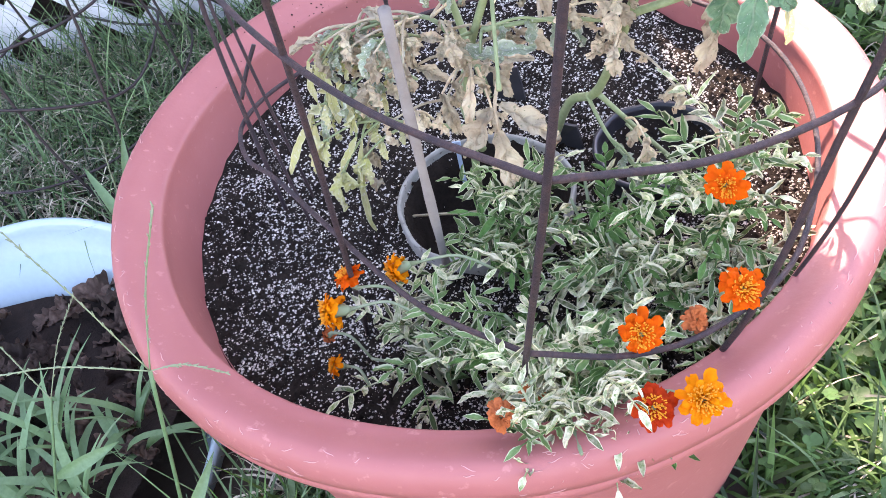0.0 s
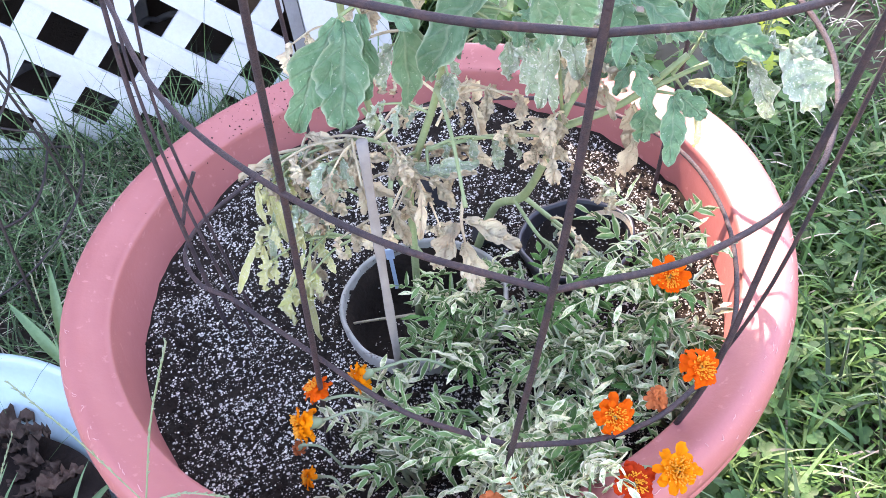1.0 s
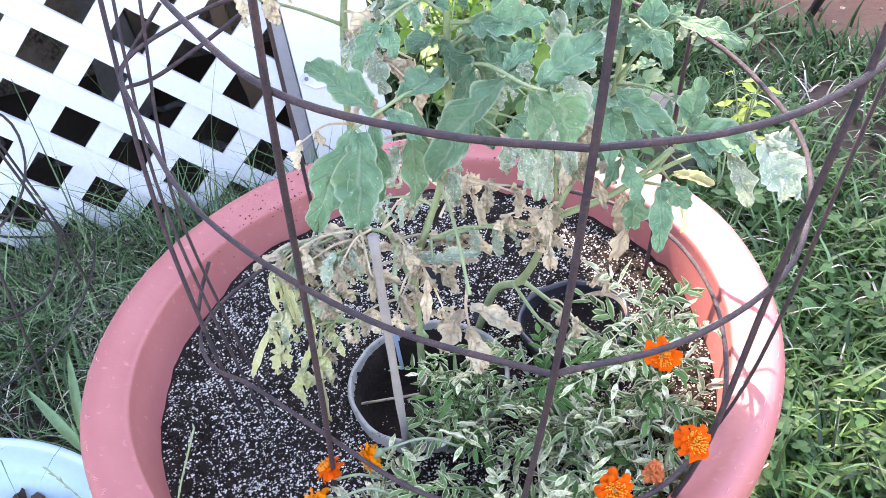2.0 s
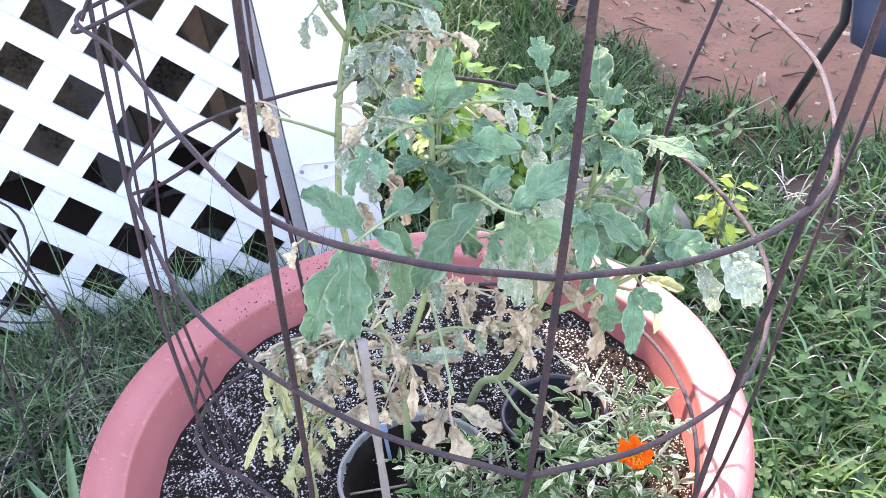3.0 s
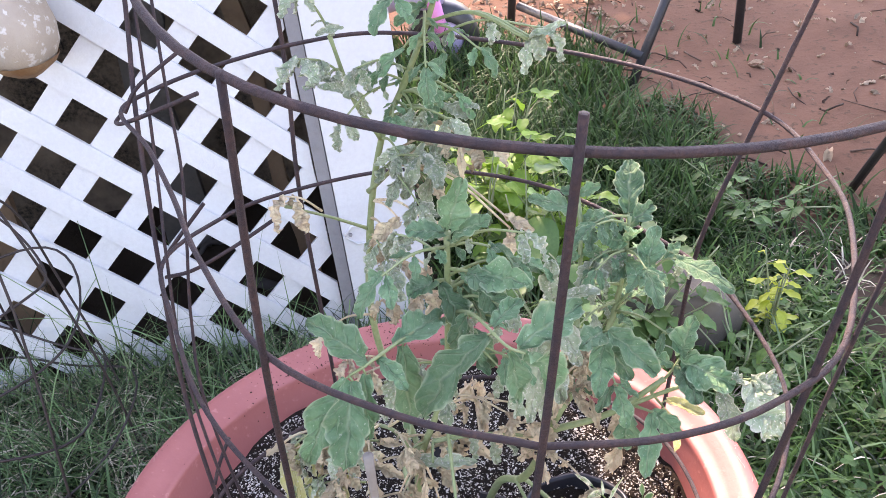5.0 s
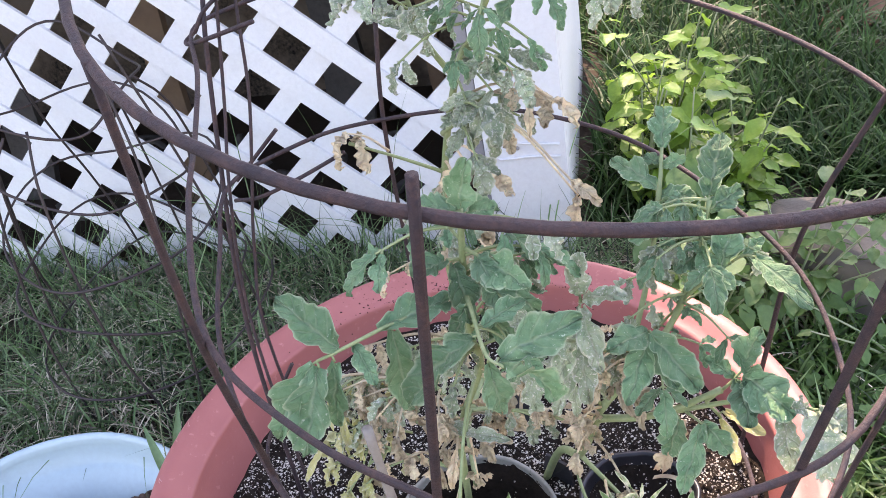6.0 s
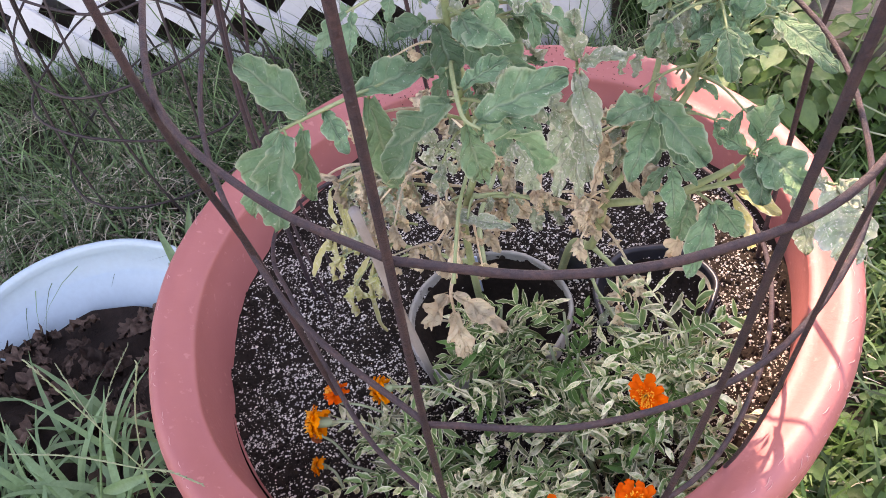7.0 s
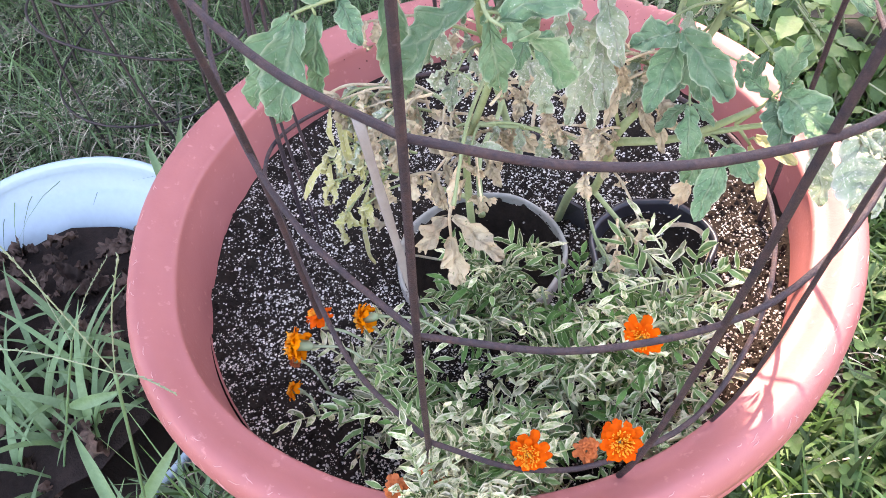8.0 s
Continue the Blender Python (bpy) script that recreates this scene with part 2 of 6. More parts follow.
def soil_sheet():
    rings, sides = 44, 110
    verts, faces = [(0, 0, soil_height(0, 0))], []
    for i in range(1, rings + 1):
        for k in range(sides):
            w = 2 * math.pi * k / sides
            x, y = 0.272 * i / rings * math.cos(w), 0.272 * i / rings * math.sin(w)
            verts.append((x, y, soil_height(x, y)))
    for k in range(sides):
        faces.append((0, 1 + k, 1 + (k + 1) % sides))
    for i in range(rings - 1):
        for k in range(sides):
            q = (k + 1) % sides
            faces.append((1 + i * sides + k, 1 + (i + 1) * sides + k, 1 + (i + 1) * sides + q, 1 + i * sides + q))
    return verts, faces


soil = part("potting_soil", soil_sheet(), SOIL)
tagged(soil, "dark moist potting soil filling the planter", "soil", kind="stuff")

# ---- wire cage ----
HOOP_LOW = [(0.037, -0.259, 0.463), (-0.03, -0.217, 0.465), (-0.092, -0.150, 0.468), (-0.150, -0.078, 0.462), (-0.186, -0.034, 0.447), (-0.203, 0.012, 0.440), (-0.195, 0.05, 0.437), (-0.165, 0.087, 0.436), (-0.10, 0.135, 0.437), (0.03, 0.16, 0.445), (0.15, 0.12, 0.455), (0.228, 0.03, 0.46), (0.245, -0.08, 0.46), (0.212, -0.19, 0.457), (0.155, -0.245, 0.458), (0.10, -0.264, 0.46)]
HOOP_MIDDLE = [(0.064, -0.287, 0.634), (-0.02, -0.237, 0.645), (-0.092, -0.165, 0.655), (-0.145, -0.085, 0.664), (-0.180, 0.010, 0.673), (-0.200, 0.088, 0.684), (-0.160, 0.150, 0.684), (-0.105, 0.190, 0.682), (0.005, 0.214, 0.68), (0.10, 0.190, 0.675), (0.18, 0.140, 0.665), (0.265, 0.04, 0.645), (0.292, -0.05, 0.63), (0.287, -0.13, 0.62), (0.235, -0.220, 0.617), (0.15, -0.272, 0.624)]
HOOP_HIGH = [(0.087, -0.302, 0.790), (0.02, -0.276, 0.797), (-0.052, -0.221, 0.804), (-0.105, -0.118, 0.81), (-0.135, -0.036, 0.812), (-0.172, 0.056, 0.812), (-0.212, 0.138, 0.810), (-0.190, 0.165, 0.815), (-0.138, 0.192, 0.82), (-0.058, 0.225, 0.82), (0.02, 0.223, 0.82), (0.14, 0.19, 0.805), (0.25, 0.125, 0.79), (0.322, 0.046, 0.775), (0.334, -0.04, 0.768), (0.322, -0.115, 0.767), (0.268, -0.233, 0.772), (0.21, -0.279, 0.776), (0.15, -0.300, 0.783)]
HOOPS = [HOOP_LOW, HOOP_MIDDLE, HOOP_HIGH]


def top_hoop(w):
    """The place on the bent uppermost hoop at the turn w."""
    r = 0.2865 - 0.0089 * math.cos(2 * w) - 0.0008 * math.sin(2 * w) + 0.013 * math.cos(3 * w) + 0.0051 * math.sin(3 * w)
    x, y = r * math.cos(w), r * math.sin(w)
    return (0.1499 + x, -0.0112 + y, 0.9797 - 0.1797 * x + 0.1663 * y - 0.194 * (x * x - y * y))


cage = thing("tomato_cage", (0.05, -0.05, 0.33), "rusty brown wire tomato cage leaning in the planter", "plant support")
for k, pts in enumerate(HOOPS):
    under(cage, part("hoop", tube(spline(pts + pts[:1], 6), 0.0020, 8, False), WIRE))
loop = [top_hoop(w) for w in np.linspace(0, 2 * math.pi, 73)]
under(cage, part("hoop", tube(loop, 0.0025, 8, False), WIRE))
UPRIGHTS = [
    [(0.015, -0.240, 0.325), (0.037, -0.262, 0.466), (0.064, -0.290, 0.634), (0.087, -0.305, 0.79), (0.111, -0.317, 0.972)],
    [(-0.106, -0.130, 0.325), (-0.088, -0.160, 0.47), (-0.070, -0.188, 0.645), (-0.054, -0.224, 0.80), (-0.033, -0.247, 0.980)],
    [(0.132, -0.212, 0.325), (0.174, -0.238, 0.46), (0.212, -0.240, 0.617), (0.238, -0.260, 0.772), (0.270, -0.272, 0.945)],
    [(0.235, 0.080, 0.325), (0.255, 0.066, 0.50), (0.275, 0.058, 0.65), (0.320, 0.050, 0.778), (0.380, 0.04, 0.94)],
    [(-0.095, 0.200, 0.325), (-0.09, 0.196, 0.50), (-0.085, 0.200, 0.683), (-0.075, 0.222, 0.82), (-0.072, 0.240, 1.05)],
    [(-0.190, 0.005, 0.325), (-0.203, 0.035, 0.50), (-0.206, 0.060, 0.60), (-0.203, 0.090, 0.695), (-0.197, 0.130, 0.81), (-0.190, 0.165, 0.89), (-0.18, 0.21, 1.02)],
]
for pts in UPRIGHTS:
    under(cage, part("upright", tube(spline(pts, 6), 0.0022, 8), WIRE))
# cut ends of the hoops, hooked round the uprights
for pts in ([(-0.206, 0.130, 0.812), (-0.190, 0.137, 0.832), (-0.147, 0.150, 0.856)], [(-0.212, 0.138, 0.808), (-0.214, 0.125, 0.806), (-0.196, 0.112, 0.812), (-0.130, 0.088, 0.838)],
            [(-0.209, 0.120, 0.668), (-0.198, 0.130, 0.678), (-0.164, 0.138, 0.711)], [(-0.208, 0.105, 0.657), (-0.180, 0.100, 0.664), (-0.140, 0.100, 0.682), (-0.095, 0.115, 0.700)],
            [(-0.203, 0.040, 0.452), (-0.195, 0.050, 0.470), (-0.182, 0.060, 0.492)]):
    under(cage, part("hoop_end", tube(spline(pts, 6), 0.0019, 8), WIRE))
# thinner loose wires bound to the cage
loose = thing("loose_wires", (-0.18, 0.03, 0.33), "thin dark wires pushed into the soil beside the cage", "wire")
for pts in ([(-0.165, -0.01, 0.325), (-0.187, 0.02, 0.48), (-0.198, 0.05, 0.594), (-0.193, 0.08, 0.693), (-0.190, 0.11, 0.752), (-0.186, 0.145, 0.831), (-0.183, 0.17, 0.897), (-0.178, 0.20, 1.0)],
            [(-0.165, 0.02, 0.325), (-0.188, 0.045, 0.54), (-0.187, 0.074, 0.626), (-0.177, 0.098, 0.697), (-0.170, 0.122, 0.759), (-0.170, 0.146, 0.825), (-0.168, 0.17, 0.894), (-0.163, 0.20, 1.0)],
            [(0.198, -0.152, 0.325), (0.234, -0.194, 0.5), (0.270, -0.225, 0.74), (0.31, -0.24, 0.93)]):
    under(loose, part("wire", tube(spline(pts, 6), 0.0015, 6), WIRE))

# ---- lattice, board and house ----
LAT_O, LAT_YAW, LAT_U, LAT_V = Vector((-0.1966, 0.7138, 0.3123)), 3.333, 0.1344, 0.1314
LX = Vector((math.cos(radians(LAT_YAW)), math.sin(radians(LAT_YAW)), 0))
LN = Vector((-LX.y, LX.x, 0))      # points away from the camera, into the house


def on_lattice(u, z, depth=0.0):
    """The place u metres along the wall from its right-hand corner, at height z, depth metres into it."""
    p = LAT_O + LX * u + LN * depth
    return Vector((p.x, p.y, z))


def clip_strip(a, d, half, rect):
    """A strip through a along d, cut to the rectangle (u0, u1, z0, z1)."""
    nrm = Vector((-d.y, d.x))
    poly = [a - d * 5 - nrm * half, a + d * 5 - nrm * half, a + d * 5 + nrm * half, a - d * 5 + nrm * half]
    u0, u1, z0, z1 = rect
    for axis, lim, sgn in ((0, u0, 1), (0, u1, -1), (1, z0, 1), (1, z1, -1)):
        out = []
        for i, p in enumerate(poly):
            q = poly[(i + 1) % len(poly)]
            dp, dq = (p[axis] - lim) * sgn, (q[axis] - lim) * sgn
            if dp >= 0:
                out.append(p)
            if dp * dq < 0:
                out.append(p + (q - p) * (dp / (dp - dq)))
        poly = out
        if not poly:
            break
    return poly


def slab(poly, d0, d1):
    n = len(poly)
    verts = [on_lattice(p.x, p.y, d0) for p in poly] + [on_lattice(p.x, p.y, d1) for p in poly]
    faces = [tuple(range(n)), tuple(range(2 * n - 1, n - 1, -1))] + [(i, i + n, (i + 1) % n + n, (i + 1) % n) for i in range(n)]
    return verts, faces


def flat_box(u0, u1, z0, z1, d0, d1):
    return slab([Vector((u0, z0)), Vector((u1, z0)), Vector((u1, z1)), Vector((u0, z1))], d0, d1)


LAT_RECT = (-1.75, 0.055, 0.07, 1.05)
lattice = thing("lattice_panel", on_lattice(-0.8, 0.07), "white painted wooden lattice skirting panel below a house", "lattice")
for layer, sgn in ((0, 1), (1, -1)):
    for k in range(-26, 14):
        d = Vector((LAT_U, -sgn * LAT_V)).normalized()
        a = Vector((LAT_U * (k + 0.5), LAT_O.z))
        poly = clip_strip(a, d, 0.0187, LAT_RECT)
        if len(poly) >= 3 and (poly[0] - poly[len(poly) // 2]).length > 0.05:
            under(lattice, part("slat", slab(poly, -0.006 + 0.006 * layer, 0.0 + 0.006 * layer), WHITE, smooth=False))
batten = part("batten", flat_box(0.0585, 0.0785, 0.07, 1.05, -0.016, 0.0), GREY_WOOD, smooth=False)
tagged(batten, "weathered grey wooden batten at the edge of the lattice", "batten", kind="structure")
board = part("corner_board", flat_box(0.0805, 0.208, 0.08, 1.05, -0.020, 0.012), WHITE, smooth=False)
tagged(board, "white painted corner board of the house skirting", "board", kind="structure")
wall = part("wall_north", joined([flat_box(-6.0, 0.208, 1.054, 3.3, -0.01, 0.14), flat_box(-6.0, -1.754, 0.0, 1.05, -0.01, 0.14), flat_box(0.07, 0.208, 0.05, 1.05, 0.016, 0.06)]), WHITE, smooth=False)
tagged(wall, "white house wall above the lattice", "wall", kind="structure")
side_wall = part("wall_east", flat_box(0.190, 0.206, 0.02, 1.05, 0.064, 0.66), WHITE, smooth=False)
tagged(side_wall, "white house skirting round the corner", "wall", kind="structure")
LIP = [(0.1990, 0.322), (0.1498, 0.326), (0.110, 0.331), (0.098, 0.3334), (0.0830, 0.3166), (0.1034, 0.2987), (0.125, 0.2995), (0.1453, 0.3016), (0.1990, 0.300)]
lip = thing("board_joint", on_lattice(0.14, 0.30, -0.021), "raised white joint with two screws on the corner board", "trim")
under(lip, part("bead", tube([on_lattice(u, z, -0.0215) for u, z in LIP], 0.0022, 6), WHITE))
for u, z in ((0.0935, 0.3176), (0.133, 0.318)):
    under(lip, part("screw", tube([on_lattice(u, z, -0.0195), on_lattice(u, z, -0.0225), on_lattice(u, z, -0.0232)], [0.0032, 0.0032, 0.0016], 10), GREY_WOOD))
# Near-black blotches put crawl-space shade into the colour; the brown stands for debris.
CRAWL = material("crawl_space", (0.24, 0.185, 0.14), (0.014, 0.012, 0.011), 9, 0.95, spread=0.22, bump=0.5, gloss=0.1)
for name, geo, text in (("wall_crawl_space", flat_box(-6.0, 0.186, -0.05, 1.05, 0.62, 0.66), "back wall behind the lattice, coloured for debris and shade under the house"),
                        ("floor_house", flat_box(-6.0, 0.186, 1.0, 1.05, 0.008, 0.615), "underside of the house floor, shade put into its dark colour"),
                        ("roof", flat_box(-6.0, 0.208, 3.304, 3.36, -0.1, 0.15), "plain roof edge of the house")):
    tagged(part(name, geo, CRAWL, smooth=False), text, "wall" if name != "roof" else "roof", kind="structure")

TAN_BOARD = material("old_tan_board", (0.30, 0.20, 0.13), (0.15, 0.10, 0.07), 14, 0.85, bump=0.4, fine=90, gloss=0.15)
GREY_BLOCK = material("grey_block", (0.17, 0.155, 0.145), (0.07, 0.065, 0.06), 18, 0.9, bump=0.6, fine=120, gloss=0.1)


def leaning_board(u, lean, width, depth, z0, z1, mat, label):
    """A flat board that stands aslant under the house."""
    n = 7
    poly = [Vector((u + lean * k / n + 0.006 * math.sin(k * 2.3 + u * 9), z0 + (z1 - z0) * k / n)) for k in range(n + 1)]
    outline = poly + [p + Vector((width * (0.85 + 0.15 * math.sin(i * 1.9 + u)), 0.0)) for i, p in reversed(list(enumerate(poly)))]
    tagged(part("board", slab(outline, depth, depth + 0.02), mat, smooth=False), label, "board", "boards under the house")


leaning_board(-0.56, 0.05, 0.07, 0.16, 0.05, 0.98, TAN_BOARD, "tan weathered board leaning in the dark under the house")
leaning_board(-0.02, -0.06, 0.035, 0.22, 0.05, 0.98, TAN_BOARD, "narrow tan board leaning in the dark under the house")
leaning_board(-0.97, 0.10, 0.09, 0.24, 0.05, 0.98, GREY_BLOCK, "grey weathered board leaning in the dark under the house")
leaning_board(-0.31, 0.03, 0.10, 0.40, 0.05, 0.98, GREY_BLOCK, "grey weathered board leaning in the dark under the house")
leaning_board(-1.38, -0.08, 0.08, 0.20, 0.05, 0.98, TAN_BOARD, "tan weathered board leaning in the dark under the house")
under_house = []
for k in range(46):
    u, d = -1.7 + 1.78 * ((k * 0.618) % 1.0), 0.05 + 0.5 * ((k * 0.414) % 1.0)
    p = on_lattice(u, 0.075, d)
    under_house.append(tube(spline([p, p + Vector((0.05 * math.cos(k), 0.03 * math.sin(k * 1.7), 0.03)), p + Vector((0.11 * math.cos(k), 0.06 * math.sin(k * 1.7), 0.008))], 4), 0.005 + 0.006 * ((k * 0.27) % 1.0), 6))
tagged(part("debris", joined(under_house), GREY_BLOCK), "sticks and rubble on the ground under the house", "debris", kind="stuff")

# ---- leaves ----
rnd = random.Random(7)


def leaflet(base, way, up, length, width, lobes=0, curl=0.3, fold=0.25, rows=8, seed=0.0, crumple=0.0, blunt=False):
    """One leaf blade: base point, direction, upper side, length and greatest half width. lobes: rounded lobes on each side."""
    way = Vector(way).normalized()
    side = way.cross(Vector(up))
    if side.length < 1e-4:
        side = way.cross(Vector((1, 0.2, 0)))
    side.normalize()
    verts, faces = [], []
    p, d = Vector(base), way.copy()
    cols = (-1, -0.55, 0, 0.55, 1)
    if lobes > 1:
        rows = 9 * lobes
        cols = (-1, -0.8, -0.4, 0, 0.4, 0.8, 1)
    m = len(cols)
    turn = curl / rows
    shift = (0.30 + 0.1 * math.sin(seed * 5), 0.42 + 0.1 * math.cos(seed * 7))
    for i in range(rows + 1):
        s = i / rows
        env = width * max(0.05, math.sin(math.pi * min(1, 0.04 + 0.96 * s) ** 0.78)) ** 0.8
        if lobes > 1:
            env = width * (0.16 + 0.84 * min(1.0, s / 0.30)) ** 0.8 * max(0.0, 1 - s ** 2.4) ** 0.62
        if blunt:
            env = width * (0.25 + 0.75 * s ** 0.8) * (1 - 0.45 * s ** 7)
        nrm = side.cross(d).normalized()
        for c in cols:
            w, sweep = env, 0.0
            if lobes > 1 and 0 < i < rows:
                big = abs(math.sin(math.pi * (lobes * 0.75 * s ** 0.85 + shift[c > 0])))
                small = abs(math.sin(math.pi * (lobes * 2.2 * s + shift[c > 0] * 2)))
                cut = 0.60 * (1 - 0.55 * s)
                w = env * (1 - cut + 1.10 * cut * big ** 0.55) * (0.92 + 0.10 * small)
                sweep = 0.42 * abs(c) ** 2 * w
            if i == rows:
                w = width * (0.45 if blunt else 0.04)
            q = p + side * (w * c) + nrm * (fold * w * (abs(c) ** 1.4) - fold * w * 0.5) + d * sweep
            wav = 0.16 * width * math.sin(11 * s + 3 * c + seed) * abs(c) + crumple * width * noise.noise((9 * s + seed * 3.1, 3 * c, seed))
            q = q + nrm * wav + side * (crumple * 0.4 * width * noise.noise((5 * s, c * 2 + seed, 3.3 + seed)))
            verts.append((q.x, q.y, q.z, c, s))
        rot = Matrix.Rotation(-turn, 3, side)
        d = (rot @ d).normalized()
        p = p + d * (length / rows)
    for i in range(rows):
        for c in range(m - 1):
            a = i * m + c
            faces.append((a, a + 1, a + m + 1, a + m))
    return verts, faces


def compound_leaf(a, b, size, droop=0.6, pairs=3, lobes=3, sag=0.15, crumple=0.05, curl=0.5, slim=0.36, start=0.42):
    """A tomato leaf: its stalk from a to b, and a list of leaflets, in pairs with one at the tip."""
    a, b = Vector(a), Vector(b)
    span = b - a
    mid = (a + b) / 2 + Vector((0, 0, sag * span.length))
    path = spline([a, mid, b], 6)
    stalks = [tube(path, [0.0013 - 0.0006 * i / len(path) for i in range(len(path))], 6)]
    blades_ = []
    side = span.cross(Vector((0, 0, 1)))
    side = side.normalized() if side.length > 1e-3 else Vector((1, 0, 0))
    down = Vector((0, 0, -1))
    for k in range(pairs):
        s = start + (0.92 - start) * k / max(1, pairs - 1) if pairs > 1 else (start + 0.92) / 2
        n = min(len(path) - 2, int(s * (len(path) - 1)))
        p = path[n]
        way = (path[n + 1] - path[n]).normalized()
        for sg in (-1, 1):
            ln = size * rnd.uniform(0.6, 0.95) * (0.62 if k == 0 and pairs > 1 else 1)
            d = (side * sg * 0.9 + way * rnd.uniform(0.35, 0.8) + down * droop * rnd.uniform(0.2, 1.2)).normalized()
            upv = Vector((0, 0, 1)) + way * 0.5 * droop + side * sg * rnd.uniform(-0.2, 0.4)
            st = p + d * size * 0.10
            stalks.append(tube([p, st], 0.0008, 4))
            blades_.append(leaflet(st, d, upv, ln, ln * slim * rnd.uniform(0.85, 1.2), lobes, curl * rnd.uniform(0.2, 1.5), rnd.uniform(0.1, 0.5), 8, rnd.uniform(0, 9), crumple))
    way = (path[-1] - path[-3]).normalized()
    d = (way + down * droop * rnd.uniform(0.1, 0.7)).normalized()
    blades_.append(leaflet(path[-1], d, Vector((0, 0, 1)) + way * 0.4, size * 1.15, size * slim * 1.15, lobes, curl, 0.25, 9, rnd.uniform(0, 9), crumple))
    return joined(stalks), blades_


def aimed(base, tip, half, lobes=3, curl=0.7, fold=0.25, crumple=0.2, up=(0.0, -0.5, 0.85)):
    """A leaf blade that grows from base and ends at tip, arched by curl."""
    base, tip = Vector(base), Vector(tip)
    chord = tip - base
    upv = Vector(up) + Vector((rnd.uniform(-.25, .25), rnd.uniform(-.2, .2), rnd.uniform(-.15, .15)))
    side = chord.cross(upv).normalized()
    return leaflet(base, Matrix.Rotation(curl / 2, 3, side) @ chord, upv, chord.length * (curl / 2) / math.sin(curl / 2), half, lobes, curl, fold, 8, rnd.uniform(0, 9), crumple)


BLADE = {"G": (3, 0.8, 0.30, 0.34), "S": (3, 1.0, 0.30, 0.45), "D": (3, 1.3, 0.7, 0.8), "T": (3, 0.8, 0.55, 0.6), "Y": (2, 0.9, 0.5, 0.35)}


LEAF_LOOK = {"G": (TOMATO, "grey-green lobed leaf"), "S": (SPECKLED, "leaf bleached by fine pale speckles"), "D": (DRY, "dried curled tan leaf"), "Y": (YELLOWED, "yellowing leaf"), "T": (DRY, "hanging dried tan leaf")}


def tomato(place, label, stems, leaves, extra=(), placed=(), single=()):
    plant = thing("tomato_plant", place, label, "plant", "tomato plants in the planter")
    for pts, r0, r1 in stems:
        path = spline(pts, 6)
        n = len(path)
        under(plant, part("stem", tube(path, [0.72 * (r0 + (r1 - r0) * i / n) + (0.0006 if i % 12 == 0 else 0) for i in range(n)], 9), STEM))
    for kind, count, reach, size in extra:
        for _ in range(count):
            pts = spline(rnd.choice(stems[:2] if kind == "D" else stems[:1])[0], 6)
            n = len(pts)
            p = pts[rnd.randrange(int(n * 0.62), n)] if kind != "D" else pts[rnd.randrange(int(n * 0.25), int(n * 0.70))]
            w = rnd.uniform(-3.0, 0.2) if rnd.random() < 0.75 else rnd.uniform(0, 6.28)
            leaves = leaves + [(kind, p, p + Vector((math.cos(w), math.sin(w), rnd.uniform(-0.1, 0.6))) * reach * rnd.uniform(0.5, 1.0), size * rnd.uniform(0.7, 1.1), rnd.choice((1, 2, 2)))]
    along = [q for pts, _, _ in stems for q in spline(pts, 6)]
    placed = list(placed)
    for kind, base, tip, half in single:
        stem_at = min(along, key=lambda q: (q - Vector(base)).length + 0.5 * abs(q.z - base[2]))
        placed.append((kind, [stem_at, (stem_at + Vector(base)) / 2 + Vector((0, 0, 0.15 * (stem_at - Vector(base)).length)), base], [(base, tip, half)]))
    for kind, stalk, tips in placed:
        mat, text = LEAF_LOOK[kind]
        lobes, curl, fold, crumple = BLADE[kind]
        path = spline(stalk, 5)
        ribs = [tube(path, [0.0015 - 0.0006 * i / len(path) for i in range(len(path))], 6)]
        blades_ = []
        for base, tip, half in tips:
            near = min(path, key=lambda q: (q - Vector(base)).length)
            if (near - Vector(base)).length > 0.001:
                ribs.append(tube([near, base], 0.0008, 5))
            blades_.append(aimed(base, tip, half, lobes, curl * rnd.uniform(0.7, 1.3), fold * rnd.uniform(0.5, 1.5), crumple))
        leaf = under(plant, part("leaf", joined(ribs), STEM if kind not in "DT" else DRY, label=text))
        for piece in blades_:
            under(leaf, part("leaflet", piece, mat))
    for kind, a, b, size, *rest in leaves:
        mat, text = LEAF_LOOK[kind]
        pairs = rest[0] if rest else 2
        if kind == "D":
            stalk, pieces = compound_leaf(a, b, size * 0.72, 1.6, pairs, 3, 0.12, 0.85, 1.7, 0.25)
        elif kind == "G":
            stalk, pieces = compound_leaf(a, b, size * 0.63, 0.35, pairs + 1, 3, 0.10, 0.28, 1.0, 0.25, 0.20)
        else:
            stalk, pieces = compound_leaf(a, b, size * 0.66, 1.0, pairs + 1, 3, 0.12, 0.55, 1.2, 0.28, 0.30)
        leaf = under(plant, part("leaf", stalk, STEM if kind != "D" else DRY, label=text))
        for piece in pieces:
            under(leaf, part("leaflet", piece, mat))
    return plant


